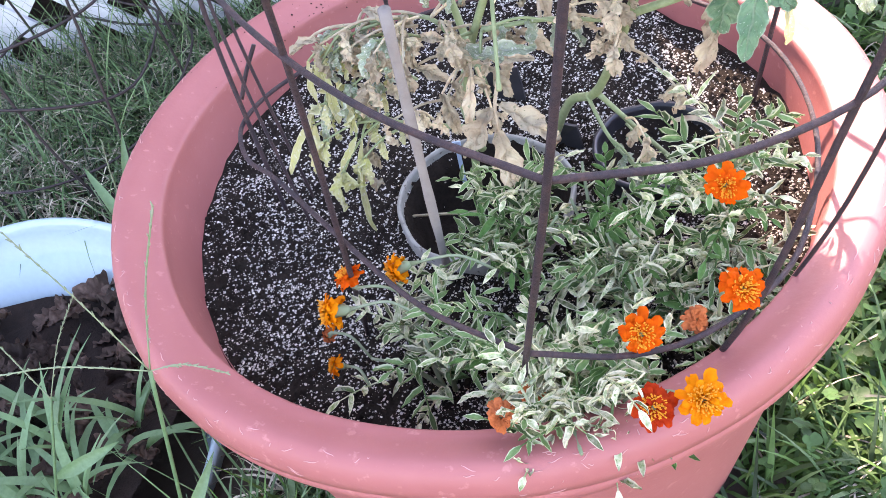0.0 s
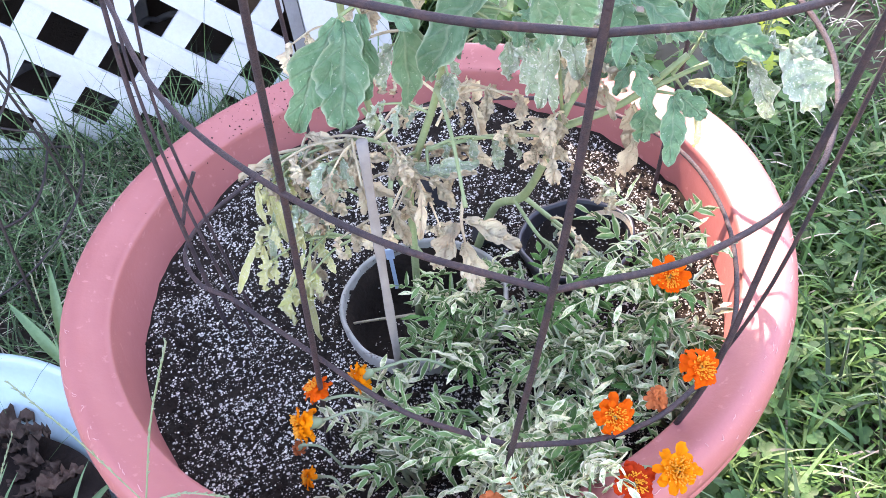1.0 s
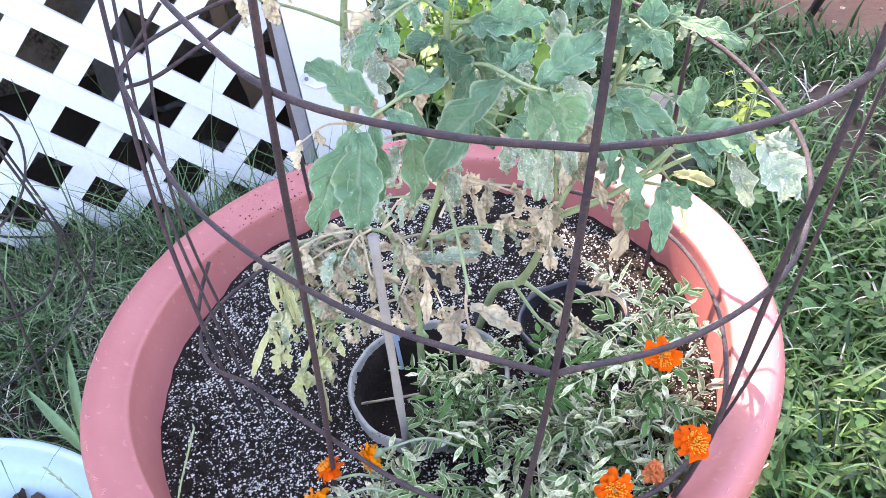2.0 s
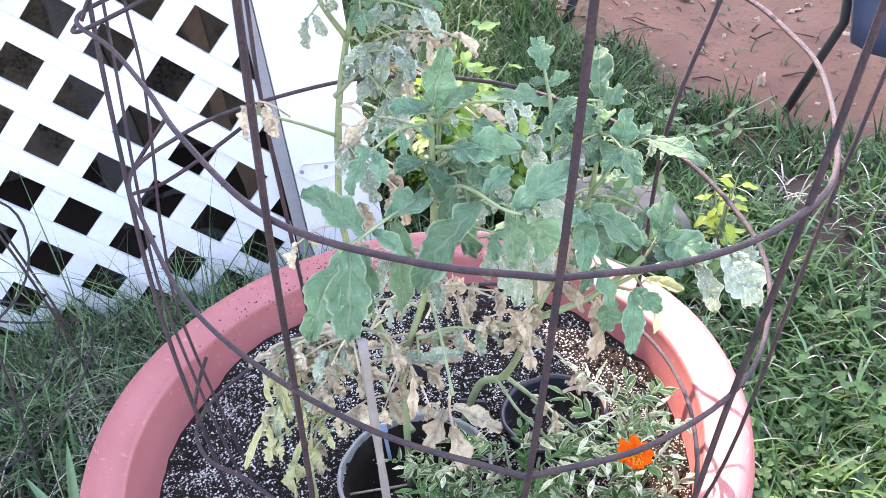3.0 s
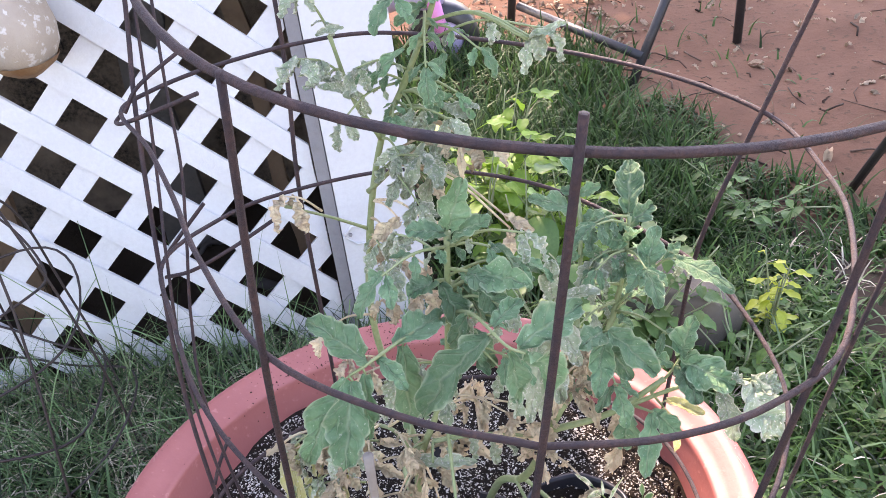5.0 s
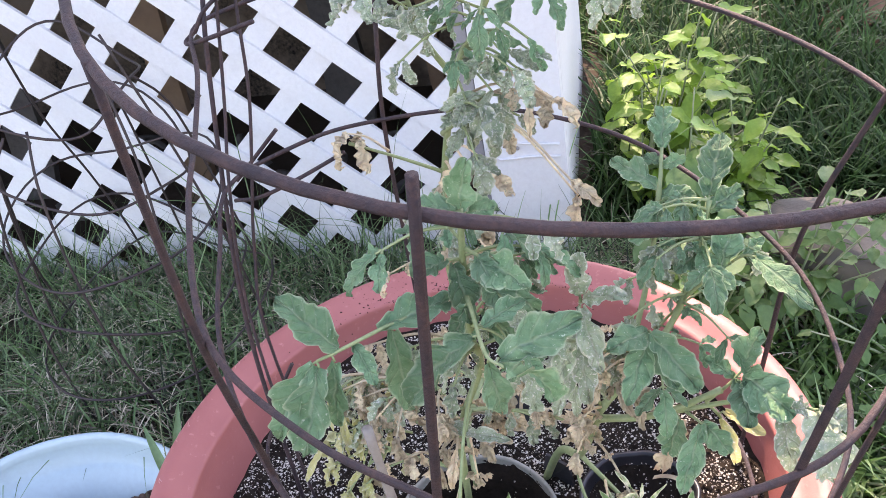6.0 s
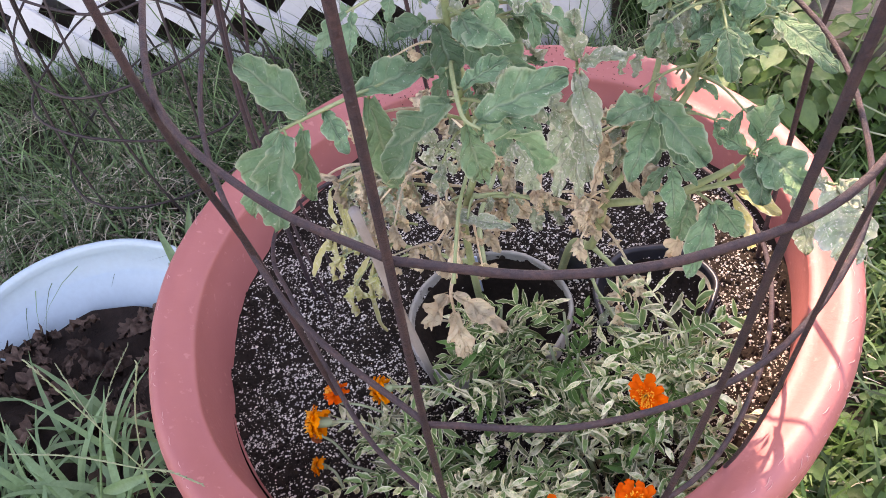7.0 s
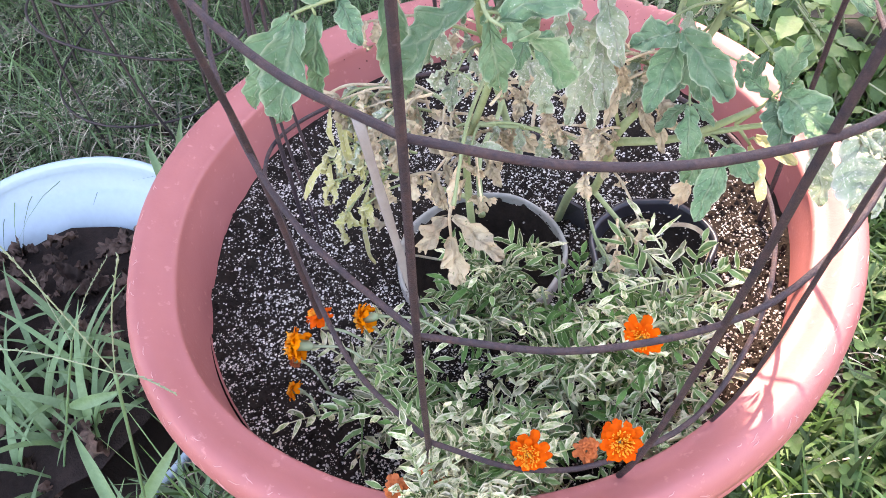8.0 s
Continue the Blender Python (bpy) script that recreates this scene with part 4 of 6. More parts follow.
tomato((0.06, 0.05, 0.34), "bushy tomato plant with grey-green leaves beside a black pot rim", [
    ([(0.05, 0.06, 0.325), (0.075, 0.04, 0.405), (0.098, 0.012, 0.437), (0.118, -0.03, 0.52), (0.128, -0.035, 0.555), (0.160, -0.02, 0.590), (0.185, 0.004, 0.622), (0.198, 0.014, 0.667), (0.207, 0.033, 0.704)], 0.0058, 0.0026),
    ([(0.098, 0.012, 0.437), (0.131, 0.0, 0.40), (0.165, -0.015, 0.365), (0.188, -0.03, 0.335)], 0.0032, 0.0022),
    ([(0.090, 0.02, 0.43), (0.105, -0.02, 0.415), (0.13, -0.05, 0.395)], 0.0025, 0.0016),
    ([(0.122, -0.035, 0.54), (0.17, -0.05, 0.565), (0.215, -0.055, 0.60)], 0.0045, 0.003),
    ([(0.142, -0.030, 0.572), (0.162, 0.030, 0.630), (0.171, 0.062, 0.690), (0.173, 0.088, 0.714)], 0.0036, 0.0018),
    ([(0.17, -0.05, 0.565), (0.222, -0.055, 0.588), (0.252, -0.066, 0.602), (0.274, -0.080, 0.611)], 0.003, 0.0015),
], [
    ("D", (0.17, -0.05, 0.565), (0.182, -0.03, 0.545), 0.048, 0), ("D", (0.128, -0.035, 0.555), (0.115, -0.055, 0.565), 0.034, 2),
    ("D", (0.13, -0.035, 0.57), (0.15, -0.05, 0.60), 0.036, 2), ("S", (0.15, -0.02, 0.60), (0.105, -0.03, 0.62), 0.045, 2), ("S", (0.105, -0.02, 0.415), (0.125, -0.045, 0.40), 0.030, 2),
    ("S", (0.12, 0.0, 0.41), (0.135, -0.03, 0.40), 0.030, 1), ("S", (0.15, -0.01, 0.38), (0.16, -0.04, 0.375), 0.028, 1), ("D", (0.14, -0.035, 0.58), (0.12, 0.0, 0.60), 0.035, 2), ("G", (0.165, 0.0, 0.6), (0.205, 0.02, 0.63), 0.05, 2),
], [("D", 7, 0.07, 0.036), ("S", 5, 0.05, 0.040), ("G", 8, 0.06, 0.044)], [
    ("G", [(0.171, 0.062, 0.690), (0.173, 0.088, 0.714)], [((0.173, 0.088, 0.714), (0.174, 0.118, 0.731), 0.0125), ((0.171, 0.066, 0.692), (0.133, 0.108, 0.690), 0.0115), ((0.173, 0.080, 0.705), (0.159, 0.090, 0.705), 0.006),
        ((0.173, 0.078, 0.704), (0.191, 0.070, 0.716), 0.007), ((0.172, 0.062, 0.688), (0.198, 0.050, 0.693), 0.0110), ((0.168, 0.048, 0.662), (0.148, 0.050, 0.655), 0.008), ((0.168, 0.048, 0.662), (0.185, 0.038, 0.668), 0.008)]),
    ("G", [(0.203, 0.024, 0.688), (0.207, 0.034, 0.706)], [((0.207, 0.036, 0.706), (0.217, 0.068, 0.738), 0.0140), ((0.204, 0.022, 0.688), (0.207, 0.018, 0.718), 0.0085), ((0.202, 0.022, 0.686), (0.184, 0.022, 0.692), 0.0115),
        ((0.206, 0.030, 0.697), (0.229, 0.043, 0.706), 0.0105), ((0.200, 0.016, 0.675), (0.211, -0.012, 0.662), 0.0085), ((0.199, 0.015, 0.670), (0.183, -0.005, 0.668), 0.009)]),
    ("G", [(0.189, 0.006, 0.632), (0.205, 0.002, 0.655), (0.228, 0.005, 0.674), (0.238, 0.000, 0.678)], [((0.237, 0.000, 0.678), (0.272, -0.045, 0.671), 0.0105), ((0.214, 0.002, 0.664), (0.227, 0.020, 0.699), 0.0120), ((0.213, 0.000, 0.664), (0.211, -0.038, 0.672), 0.0115), ((0.231, 0.005, 0.676), (0.244, 0.013, 0.685), 0.006)]),
    ("G", [(0.205, -0.053, 0.585), (0.220, -0.050, 0.600), (0.230, -0.046, 0.612)], [((0.230, -0.046, 0.613), (0.241, -0.046, 0.653), 0.0115), ((0.231, -0.048, 0.611), (0.261, -0.088, 0.612), 0.0165), ((0.228, -0.050, 0.608), (0.233, -0.089, 0.600), 0.0135), ((0.225, -0.047, 0.605), (0.204, -0.040, 0.616), 0.007)]),
    ("S", [(0.262, -0.072, 0.606), (0.274, -0.080, 0.611)], [((0.275, -0.081, 0.611), (0.288, -0.113, 0.576), 0.0200), ((0.270, -0.078, 0.610), (0.260, -0.090, 0.622), 0.008), ((0.277, -0.080, 0.611), (0.299, -0.086, 0.603), 0.0115)]),
    ("S", [(0.245, -0.063, 0.600), (0.255, -0.070, 0.597)], [((0.255, -0.070, 0.597), (0.262, -0.096, 0.562), 0.0110)]),
    ("G", [(0.160, -0.020, 0.595), (0.165, -0.045, 0.645), (0.168, -0.068, 0.668)], [((0.168, -0.068, 0.668), (0.199, -0.094, 0.640), 0.0130), ((0.166, -0.058, 0.660), (0.140, -0.090, 0.672), 0.0120), ((0.166, -0.054, 0.656), (0.152, -0.100, 0.630), 0.0115), ((0.165, -0.048, 0.648), (0.185, -0.070, 0.618), 0.0115)]),
    ("G", [(0.190, -0.052, 0.573), (0.202, -0.068, 0.578)], [((0.202, -0.068, 0.577), (0.187, -0.105, 0.543), 0.0105), ((0.203, -0.066, 0.578), (0.222, -0.080, 0.560), 0.0100)]),
    ("G", [(0.183, -0.050, 0.570), (0.186, -0.056, 0.568)], [((0.186, -0.056, 0.568), (0.178, -0.066, 0.540), 0.0125)]),
    ("Y", [(0.205, -0.053, 0.585), (0.216, -0.050, 0.565)], [((0.216, -0.050, 0.564), (0.229, -0.045, 0.505), 0.0060), ((0.218, -0.050, 0.572), (0.246, -0.066, 0.566), 0.0070)]),
    ("D", [(0.178, -0.050, 0.560), (0.186, -0.045, 0.535)], [((0.186, -0.045, 0.534), (0.171, -0.036, 0.484), 0.0075)]),
    ("S", [(0.126, -0.035, 0.555), (0.120, -0.065, 0.650), (0.124, -0.080, 0.712)], [((0.124, -0.080, 0.712), (0.126, -0.078, 0.746), 0.0095), ((0.125, -0.082, 0.708), (0.155, -0.103, 0.732), 0.0095), ((0.124, -0.082, 0.704), (0.138, -0.112, 0.674), 0.0095), ((0.121, -0.072, 0.680), (0.105, -0.095, 0.640), 0.0100), ((0.121, -0.068, 0.665), (0.126, -0.095, 0.625), 0.0095), ((0.120, -0.062, 0.645), (0.100, -0.085, 0.600), 0.0095)]),
], [
    ("S", (0.110, -0.060, 0.619), (0.113, -0.070, 0.582), 0.0057), ("T", (0.130, -0.060, 0.617), (0.122, -0.070, 0.589), 0.0053), ("T", (0.141, -0.050, 0.595), (0.154, -0.060, 0.572), 0.0051),
    ("T", (0.155, -0.050, 0.583), (0.160, -0.060, 0.558), 0.0047), ("D", (0.105, -0.020, 0.513), (0.087, -0.030, 0.529), 0.0066), ("D", (0.109, -0.020, 0.507), (0.093, -0.030, 0.503), 0.0066),
    ("D", (0.111, -0.020, 0.511), (0.124, -0.030, 0.507), 0.0061), ("D", (0.100, -0.020, 0.521), (0.113, -0.030, 0.535), 0.0048), ("D", (0.120, -0.050, 0.626), (0.134, -0.060, 0.626), 0.0042),
])

# ---- marigolds ----
MARI = material("marigold_leaf", (0.115, 0.205, 0.068), (0.23, 0.32, 0.13), 110, 0.65, bump=0.4, fine=420, through_light=0.2, per_island=0.55, gloss=0.08, veins=(0.72, 0.70, 0.45), rib_share=0.0, margin=0.70)
MARI_DARK = material("dark_marigold_leaf", (0.065, 0.150, 0.038), (0.12, 0.225, 0.065), 110, 0.6, bump=0.4, fine=420, through_light=0.2, per_island=0.5, gloss=0.1, veins=(0.40, 0.47, 0.26), rib_share=0.0, margin=0.84)
MARI_PALE = material("bleached_marigold_leaf", (0.19, 0.27, 0.09), (0.68, 0.62, 0.42), 170, 0.8, bump=0.4, fine=350, third=(0.12, 0.19, 0.06), spots=0.03, through_light=0.15, per_island=0.55, gloss=0.05, veins=(0.84, 0.77, 0.52), rib_share=0.0, margin=0.66, spread=0.3)
MARI_STEM = material("marigold_stem", (0.20, 0.27, 0.12), (0.30, 0.28, 0.20), 60, 0.6, bump=0.2)
PETAL_O = material("orange_petal", (0.82, 0.13, 0.003), (0.62, 0.04, 0.003), 60, 0.55, bump=0.3, fine=300, through_light=0.25, gloss=0.05)
PETAL_Y = material("golden_petal", (0.90, 0.29, 0.004), (0.80, 0.11, 0.003), 60, 0.55, bump=0.3, fine=300, through_light=0.25, gloss=0.05)
PETAL_R = material("red_orange_petal", (0.42, 0.022, 0.006), (0.58, 0.06, 0.006), 60, 0.55, bump=0.3, fine=300, through_light=0.25, gloss=0.05)
PETAL_OLD = material("faded_petal", (0.58, 0.13, 0.02), (0.36, 0.09, 0.03), 90, 0.8, bump=0.5, fine=300)
DISC = material("yellow_florets", (0.88, 0.36, 0.006), (0.80, 0.20, 0.004), 300, 0.7, bump=0.5, fine=600)


def pinnate(base, way, length, width=0.0025):
    """A marigold leaf of narrow leaflets along a midrib."""
    way = Vector(way).normalized()
    side = way.cross(Vector((0, 0, 1)))
    side = side.normalized() if side.length > 1e-3 else Vector((1, 0, 0))
    up = side.cross(way)
    path, d, p = [], way.copy(), Vector(base)
    bend = rnd.uniform(0.4, 1.2)
    for i in range(7):
        path.append(p.copy())
        p = p + d * length / 6
        d = (d + Vector((0, 0, -bend / 9))).normalized()
    pieces = [tube(path, [0.0011 - 0.0001 * i for i in range(7)], 4, False)]
    n = rnd.choice((4, 5, 5, 6))
    for k in range(n):
        q = path[6 - n + k]
        for sg in (-1, 1):
            if rnd.random() < 0.14:
                continue
            q2 = q + way * rnd.uniform(-0.3, 0.3) * length / 6
            dd = (side * sg * rnd.uniform(0.6, 1.1) + way * rnd.uniform(0.3, 1.0) + up * rnd.uniform(-0.3, 0.5)).normalized()
            ln = length * rnd.uniform(0.16, 0.40)
            tilt = up + side * rnd.uniform(-0.4, 0.4)
            pieces.append(leaflet(q2, dd, tilt, ln, width * rnd.uniform(0.6, 1.2), 0, rnd.uniform(-0.9, 1.8), rnd.uniform(0.3, 1.5), 6, rnd.uniform(0, 9), 0.7))
    pieces.append(leaflet(path[-1], d, up, length * 0.28, width, 0, 0.3, 0.3, 4))
    return joined(pieces)


def flower(plant, centre, face, r, mat, petals=8, layers=2, stalk=None, droop=0.0):
    """A marigold head: ruffled petals in layers, florets in the middle, a green cup and a stalk."""
    face = Vector(face).normalized()
    c = Vector(centre)
    r = r * 0.88
    a = face.cross(Vector((0.3, 0.2, 1))).normalized()
    b = face.cross(a)
    head = []
    layers, petals = layers + 1, petals + 2
    for l in range(layers):
        for k in range(petals):
            w = 2 * math.pi * (k + 0.5 * l) / petals + rnd.uniform(-0.12, 0.12)
            out = a * math.cos(w) + b * math.sin(w)
            lift = 0.1 + 0.4 * l + rnd.uniform(-0.2, 0.3) - droop
            ln = r * (1 - 0.25 * l) * rnd.uniform(0.85, 1.1)
            head.append(leaflet(c + out * r * 0.12 + face * 0.001 * l, out + face * lift, face - out * 0.3, ln * 0.95, ln * rnd.uniform(0.24, 0.36), 0, rnd.uniform(0.2, 1.4), -0.35, 7, rnd.uniform(0, 9), 0.6, True))
    under(plant, part("flower_head", joined(head), mat, label="ruffled marigold flower head"))
    florets = []
    for k in range(110):
        w, q = rnd.uniform(0, 6.28), r * 0.40 * math.sqrt(rnd.random())
        out = a * math.cos(w) + b * math.sin(w)
        p = c + out * q + face * 0.001
        florets.append(tube([p, p + (face + out * q / r * 1.5 + Vector((rnd.uniform(-.3, .3), rnd.uniform(-.3, .3), 0))) * r * rnd.uniform(0.18, 0.32)], [r * 0.02, r * 0.036], 4))
    under(plant, part("flower_eye", joined(florets), DISC if mat != PETAL_OLD else PETAL_OLD))
    cup = [(c - face * r * 1.0, r * 0.10), (c - face * r * 0.75, r * 0.26), (c - face * r * 0.25, r * 0.30), (c + face * 0.0004, r * 0.22)]
    under(plant, part("calyx", tube([p for p, _ in cup], [q for _, q in cup], 8), MARI_STEM))
    if stalk:
        under(plant, part("flower_stalk", tube(spline([stalk, (Vector(stalk) + c - face * r * 1.6) / 2 + Vector((0, 0, 0.01)), c - face * r * 0.95], 5), [0.0012] * 10 + [0.0022], 6), MARI_STEM))


def marigold(place, spread, height, count, label, pale=0.25, leaf=0.052, shift=(0.0, 0.0)):
    x, y = place
    z = soil_height(x, y)
    plant = thing("marigold_plant", (x, y, z), label, "flower", "marigolds in the planter")
    tips = []
    for k in range(6):
        w = rnd.uniform(0, 6.28)
        q = spread * math.sqrt(rnd.random()) * 0.8
        tip = (x + shift[0] + q * math.cos(w), y + shift[1] + q * math.sin(w), z + height * rnd.uniform(0.6, 1.0))
        path = spline([(x + rnd.uniform(-.01, .01), y + rnd.uniform(-.01, .01), z - 0.01), (x + q * 0.5 * math.cos(w), y + q * 0.5 * math.sin(w), z + height * 0.45), tip], 5)
        under(plant, part("stem", tube(path, [0.0024 - 0.00012 * i for i in range(len(path))], 6), MARI_STEM))
        tips.append(path)
    for k in range(int(count * 0.82)):
        path = rnd.choice(tips)
        p = path[rnd.randrange(3, len(path))]
        w = rnd.uniform(0, 6.28)
        way = Vector((math.cos(w), math.sin(w), rnd.uniform(0.05, 1.1)))
        mat = MARI_PALE if rnd.random() < pale else (MARI_DARK if rnd.random() < 0.22 else MARI)
        under(plant, part("leaf", pinnate(p, way, leaf * rnd.uniform(0.75, 1.3)), mat))
    return plant


m1 = marigold((-0.035, -0.185), 0.075, 0.075, 30, "marigold with drooping orange blooms on the soil", 0.35)
m2 = marigold((0.055, -0.185), 0.085, 0.085, 34, "marigold with feathery grey-green foliage", 0.4)
m3 = marigold((0.125, -0.165), 0.08, 0.095, 34, "marigold with orange blooms near the rim", 0.45)
m4 = marigold((0.055, -0.245), 0.06, 0.075, 24, "marigold with bleached leaves spilling to the rim", 0.75)
m5 = marigold((0.185, -0.105), 0.032, 0.175, 50, "upright marigold with feathery leaves", 0.45, 0.048, (-0.004, -0.015))
m6 = marigold((0.02, -0.085), 0.065, 0.085, 42, "young marigold growing in a white collar", 0.15)
m7 = marigold((0.180, -0.175), 0.06, 0.07, 30, "half-dried marigold near the wire", 0.7, 0.045)
m8 = marigold((0.09, -0.10), 0.065, 0.09, 42, "marigold with feathery grey-green foliage", 0.35)
m9 = marigold((0.045, -0.228), 0.045, 0.150, 44, "bleached marigold leaning over the rim", 0.75, 0.042, (0.005, -0.05))
m10 = marigold((0.095, -0.215), 0.04, 0.145, 26, "marigold leaning over the rim", 0.5, 0.042, (-0.01, -0.05))
CAMERA_SIDE = Vector((0.0, -0.75, 0.66))
flower(m3, (0.106, -0.260, 0.475), CAMERA_SIDE, 0.0165, PETAL_O, 7, 2, (0.10, -0.22, 0.41))
flower(m7, (0.163, -0.254, 0.502), (0.3, -0.6, 0.7), 0.0165, PETAL_O, 8, 2, (0.16, -0.21, 0.42))
flower(m5, (0.165, -0.182, 0.513), (-0.2, -0.8, 0.5), 0.0155, PETAL_O, 7, 2, (0.18, -0.12, 0.43))
flower(m4, (0.136, -0.298, 0.460), (0.1, -0.6, 0.8), 0.0185, PETAL_Y, 6, 2, (0.10, -0.26, 0.40))
flower(m4, (0.108, -0.300, 0.458), (0.0, -0.6, 0.8), 0.016, PETAL_R, 8, 2, (0.09, -0.26, 0.40))
flower(m4, (0.018, -0.288, 0.440), (0.0, -0.7, 0.7), 0.012, PETAL_OLD, 9, 2, (0.03, -0.25, 0.39))
flower(m2, (0.036, -0.268, 0.432), (0.0, -0.5, 0.8), 0.010, PETAL_OLD, 8, 2, (0.04, -0.24, 0.39))
flower(m7, (0.140, -0.243, 0.462), (0.2, -0.6, 0.8), 0.010, PETAL_OLD, 9, 3, (0.15, -0.21, 0.41))
flower(m1, (-0.066, -0.134, 0.408), (-0.8, -0.2, -0.15), 0.0165, PETAL_Y, 8, 3, (0.01, -0.135, 0.40), 0.3)
flower(m1, (-0.112, -0.172, 0.412), (-0.9, -0.15, 0.1), 0.019, PETAL_Y, 9, 3, (-0.05, -0.17, 0.40), 0.3)
flower(m1, (-0.098, -0.148, 0.424), (-0.4, 0.3, 0.7), 0.015, PETAL_O, 9, 3, (-0.06, -0.15, 0.40), 0.1)
flower(m1, (-0.117, -0.190, 0.370), (-0.8, -0.1, 0.3), 0.011, PETAL_Y, 9, 3, (-0.09, -0.205, 0.36), 0.2)
flower(m1, (-0.122, -0.168, 0.378), (-0.6, 0.0, -0.6), 0.008, PETAL_OLD, 8, 2, (-0.09, -0.18, 0.36), 0.3)

WET = material("wet_black_plastic", (0.008, 0.008, 0.009), (0.014, 0.013, 0.013), 30, 0.35, bump=1.0, fine=70, gloss=0.25)
# ---- collar, black pot rim, stake and small things in the planter ----
collar = thing("plant_collar", (-0.005, -0.005, 0.33), "dirty white plastic collar round a stem, sunk in soil", "pot")
under(collar, part("ring_wall", lathe([(0.0735, 0.27), (0.0750, 0.3495), (0.0760, 0.352), (0.0785, 0.352), (0.0795, 0.349), (0.077, 0.27)], 64, (-0.005, -0.005, 0.0), 0.003), PVC))
blackpot = thing("nursery_pot_rim", (0.148, 0.026, 0.33), "black plastic nursery pot sunk in the soil to its rim", "pot")
under(blackpot, part("rim", lathe([(0.046, 0.315), (0.0505, 0.358), (0.052, 0.362), (0.0555, 0.362), (0.056, 0.357), (0.0525, 0.352), (0.050, 0.315)], 64, (0.148, 0.026, 0.0), 0.004), BLACK))
under(blackpot, part("bottom", lathe([(0.0005, 0.318), (0.015, 0.3155), (0.030, 0.3175), (0.0480, 0.3195)], 40, (0.148, 0.026, 0.0), 0.004), WET))
stake = part("stake", tube(spline([(-0.037, -0.085, 0.325), (-0.030, -0.112, 0.48), (-0.022, -0.137, 0.637)], 6), [0.0036 + 0.0004 * math.sin(i * 1.7) for i in range(13)], 10), STAKE)
tagged(stake, "grey weathered bamboo stake leaning in the soil", "stake")
strip = []
for i in range(13):
    w = -0.6 + 2.5 * i / 12
    strip.append((0.17 + 0.028 * math.cos(w), 0.018 + 0.028 * math.sin(w), 0.368 + 0.002 * math.sin(w * 2)))
cv, cf = [], []
for i, p in enumerate(strip):
    for h in (-0.003, 0.0, 0.003):
        cv.append((p[0] + h * 0.3, p[1], p[2] + h))
for i in range(12):
    for j in range(2):
        cf.append((i * 3 + j, i * 3 + j + 1, i * 3 + j + 4, i * 3 + j + 3))
tagged(part("curled_leaf", (cv, cf), DRY), "curled dead tan leaf lying on a black pot rim", "leaf")
TAG = material("faded_blue_plastic", (0.55, 0.66, 0.75), (0.35, 0.48, 0.65), 60, 0.5, bump=0.1)
tagged(part("plant_label", joined([box(-0.034, -0.026, 0.052, 0.0534, 0.352, 0.365), box(-0.032, -0.028, 0.0523, 0.0531, 0.31, 0.353)]), TAG, smooth=False), "faded pale blue plastic plant label in the soil", "label")
for v in ([(-0.005, 0.13, 0.345), (0.035, 0.115, 0.35), (0.03, 0.125, 0.385), (0.0, 0.14, 0.375)], [(0.05, 0.06, 0.335), (0.085, 0.045, 0.34), (0.08, 0.05, 0.37), (0.055, 0.07, 0.362)]):
    q = [Vector(p) for p in v]
    nrm = (q[1] - q[0]).cross(q[2] - q[0]).normalized() * 0.0016
    geo = ([p + nrm for p in q] + [p - nrm for p in q], [(0, 1, 2, 3), (7, 6, 5, 4), (0, 4, 5, 1), (1, 5, 6, 2), (2, 6, 7, 3), (3, 7, 4, 0)])
    tagged(part("plastic_shard", geo, BLACK, smooth=False), "torn piece of black pot plastic in the soil", "plastic")


def crumbs(count, lo, hi, radius, seed, where=None):
    """Many small angular grains lying on the soil."""
    g = random.Random(seed)
    verts, faces = [], []
    octa = [(1, 0, 0), (0, 1, 0), (-1, 0, 0), (0, -1, 0), (0, 0, 1), (0, 0, -1)]
    tri = [(0, 1, 4), (1, 2, 4), (2, 3, 4), (3, 0, 4), (1, 0, 5), (2, 1, 5), (3, 2, 5), (0, 3, 5)]
    while len(verts) < count * 6:
        w, q = g.uniform(0, 6.2832), radius * math.sqrt(g.random())
        x, y = q * math.cos(w), q * math.sin(w)
        dx, dy = x + 0.005, y + 0.005
        if dx * dx + dy * dy < 0.0056 and g.random() < 0.97 or math.hypot(x - 0.148, y - 0.026) < 0.054 and g.random() < 0.72:
            continue
        if where and g.random() > where(x, y):
            continue
        s = lo + (hi - lo) * g.random() ** 3
        z = soil_height(x, y) + s * 0.25
        o = len(verts)
        turn = g.uniform(0, 6.28)
        for a, b, c in octa:
            k = s * g.uniform(0.6, 1.25)
            verts.append((x + k * (a * math.cos(turn) - b * math.sin(turn)), y + k * (a * math.sin(turn) + b * math.cos(turn)), z + k * c * 0.8))
        faces.extend([(i + o, j + o, m + o) for i, j, m in tri])
    return verts, faces


perlite = part("perlite_grains", crumbs(56000, 0.0003, 0.0017, 0.267, 3, lambda x, y: 0.45 + 0.55 * max(0.0, min(1.0, 0.6 + 1.6 * noise.noise((x * 14, y * 14, 5))))), PERLITE, smooth=False)
tagged(perlite, "white perlite grains scattered through dark potting soil", "perlite", kind="stuff")
clods = part("soil_crumbs", crumbs(9000, 0.0010, 0.0042, 0.267, 5), SOIL, smooth=False)
tagged(clods, "dark crumbs of potting soil and bark", "soil", kind="stuff")


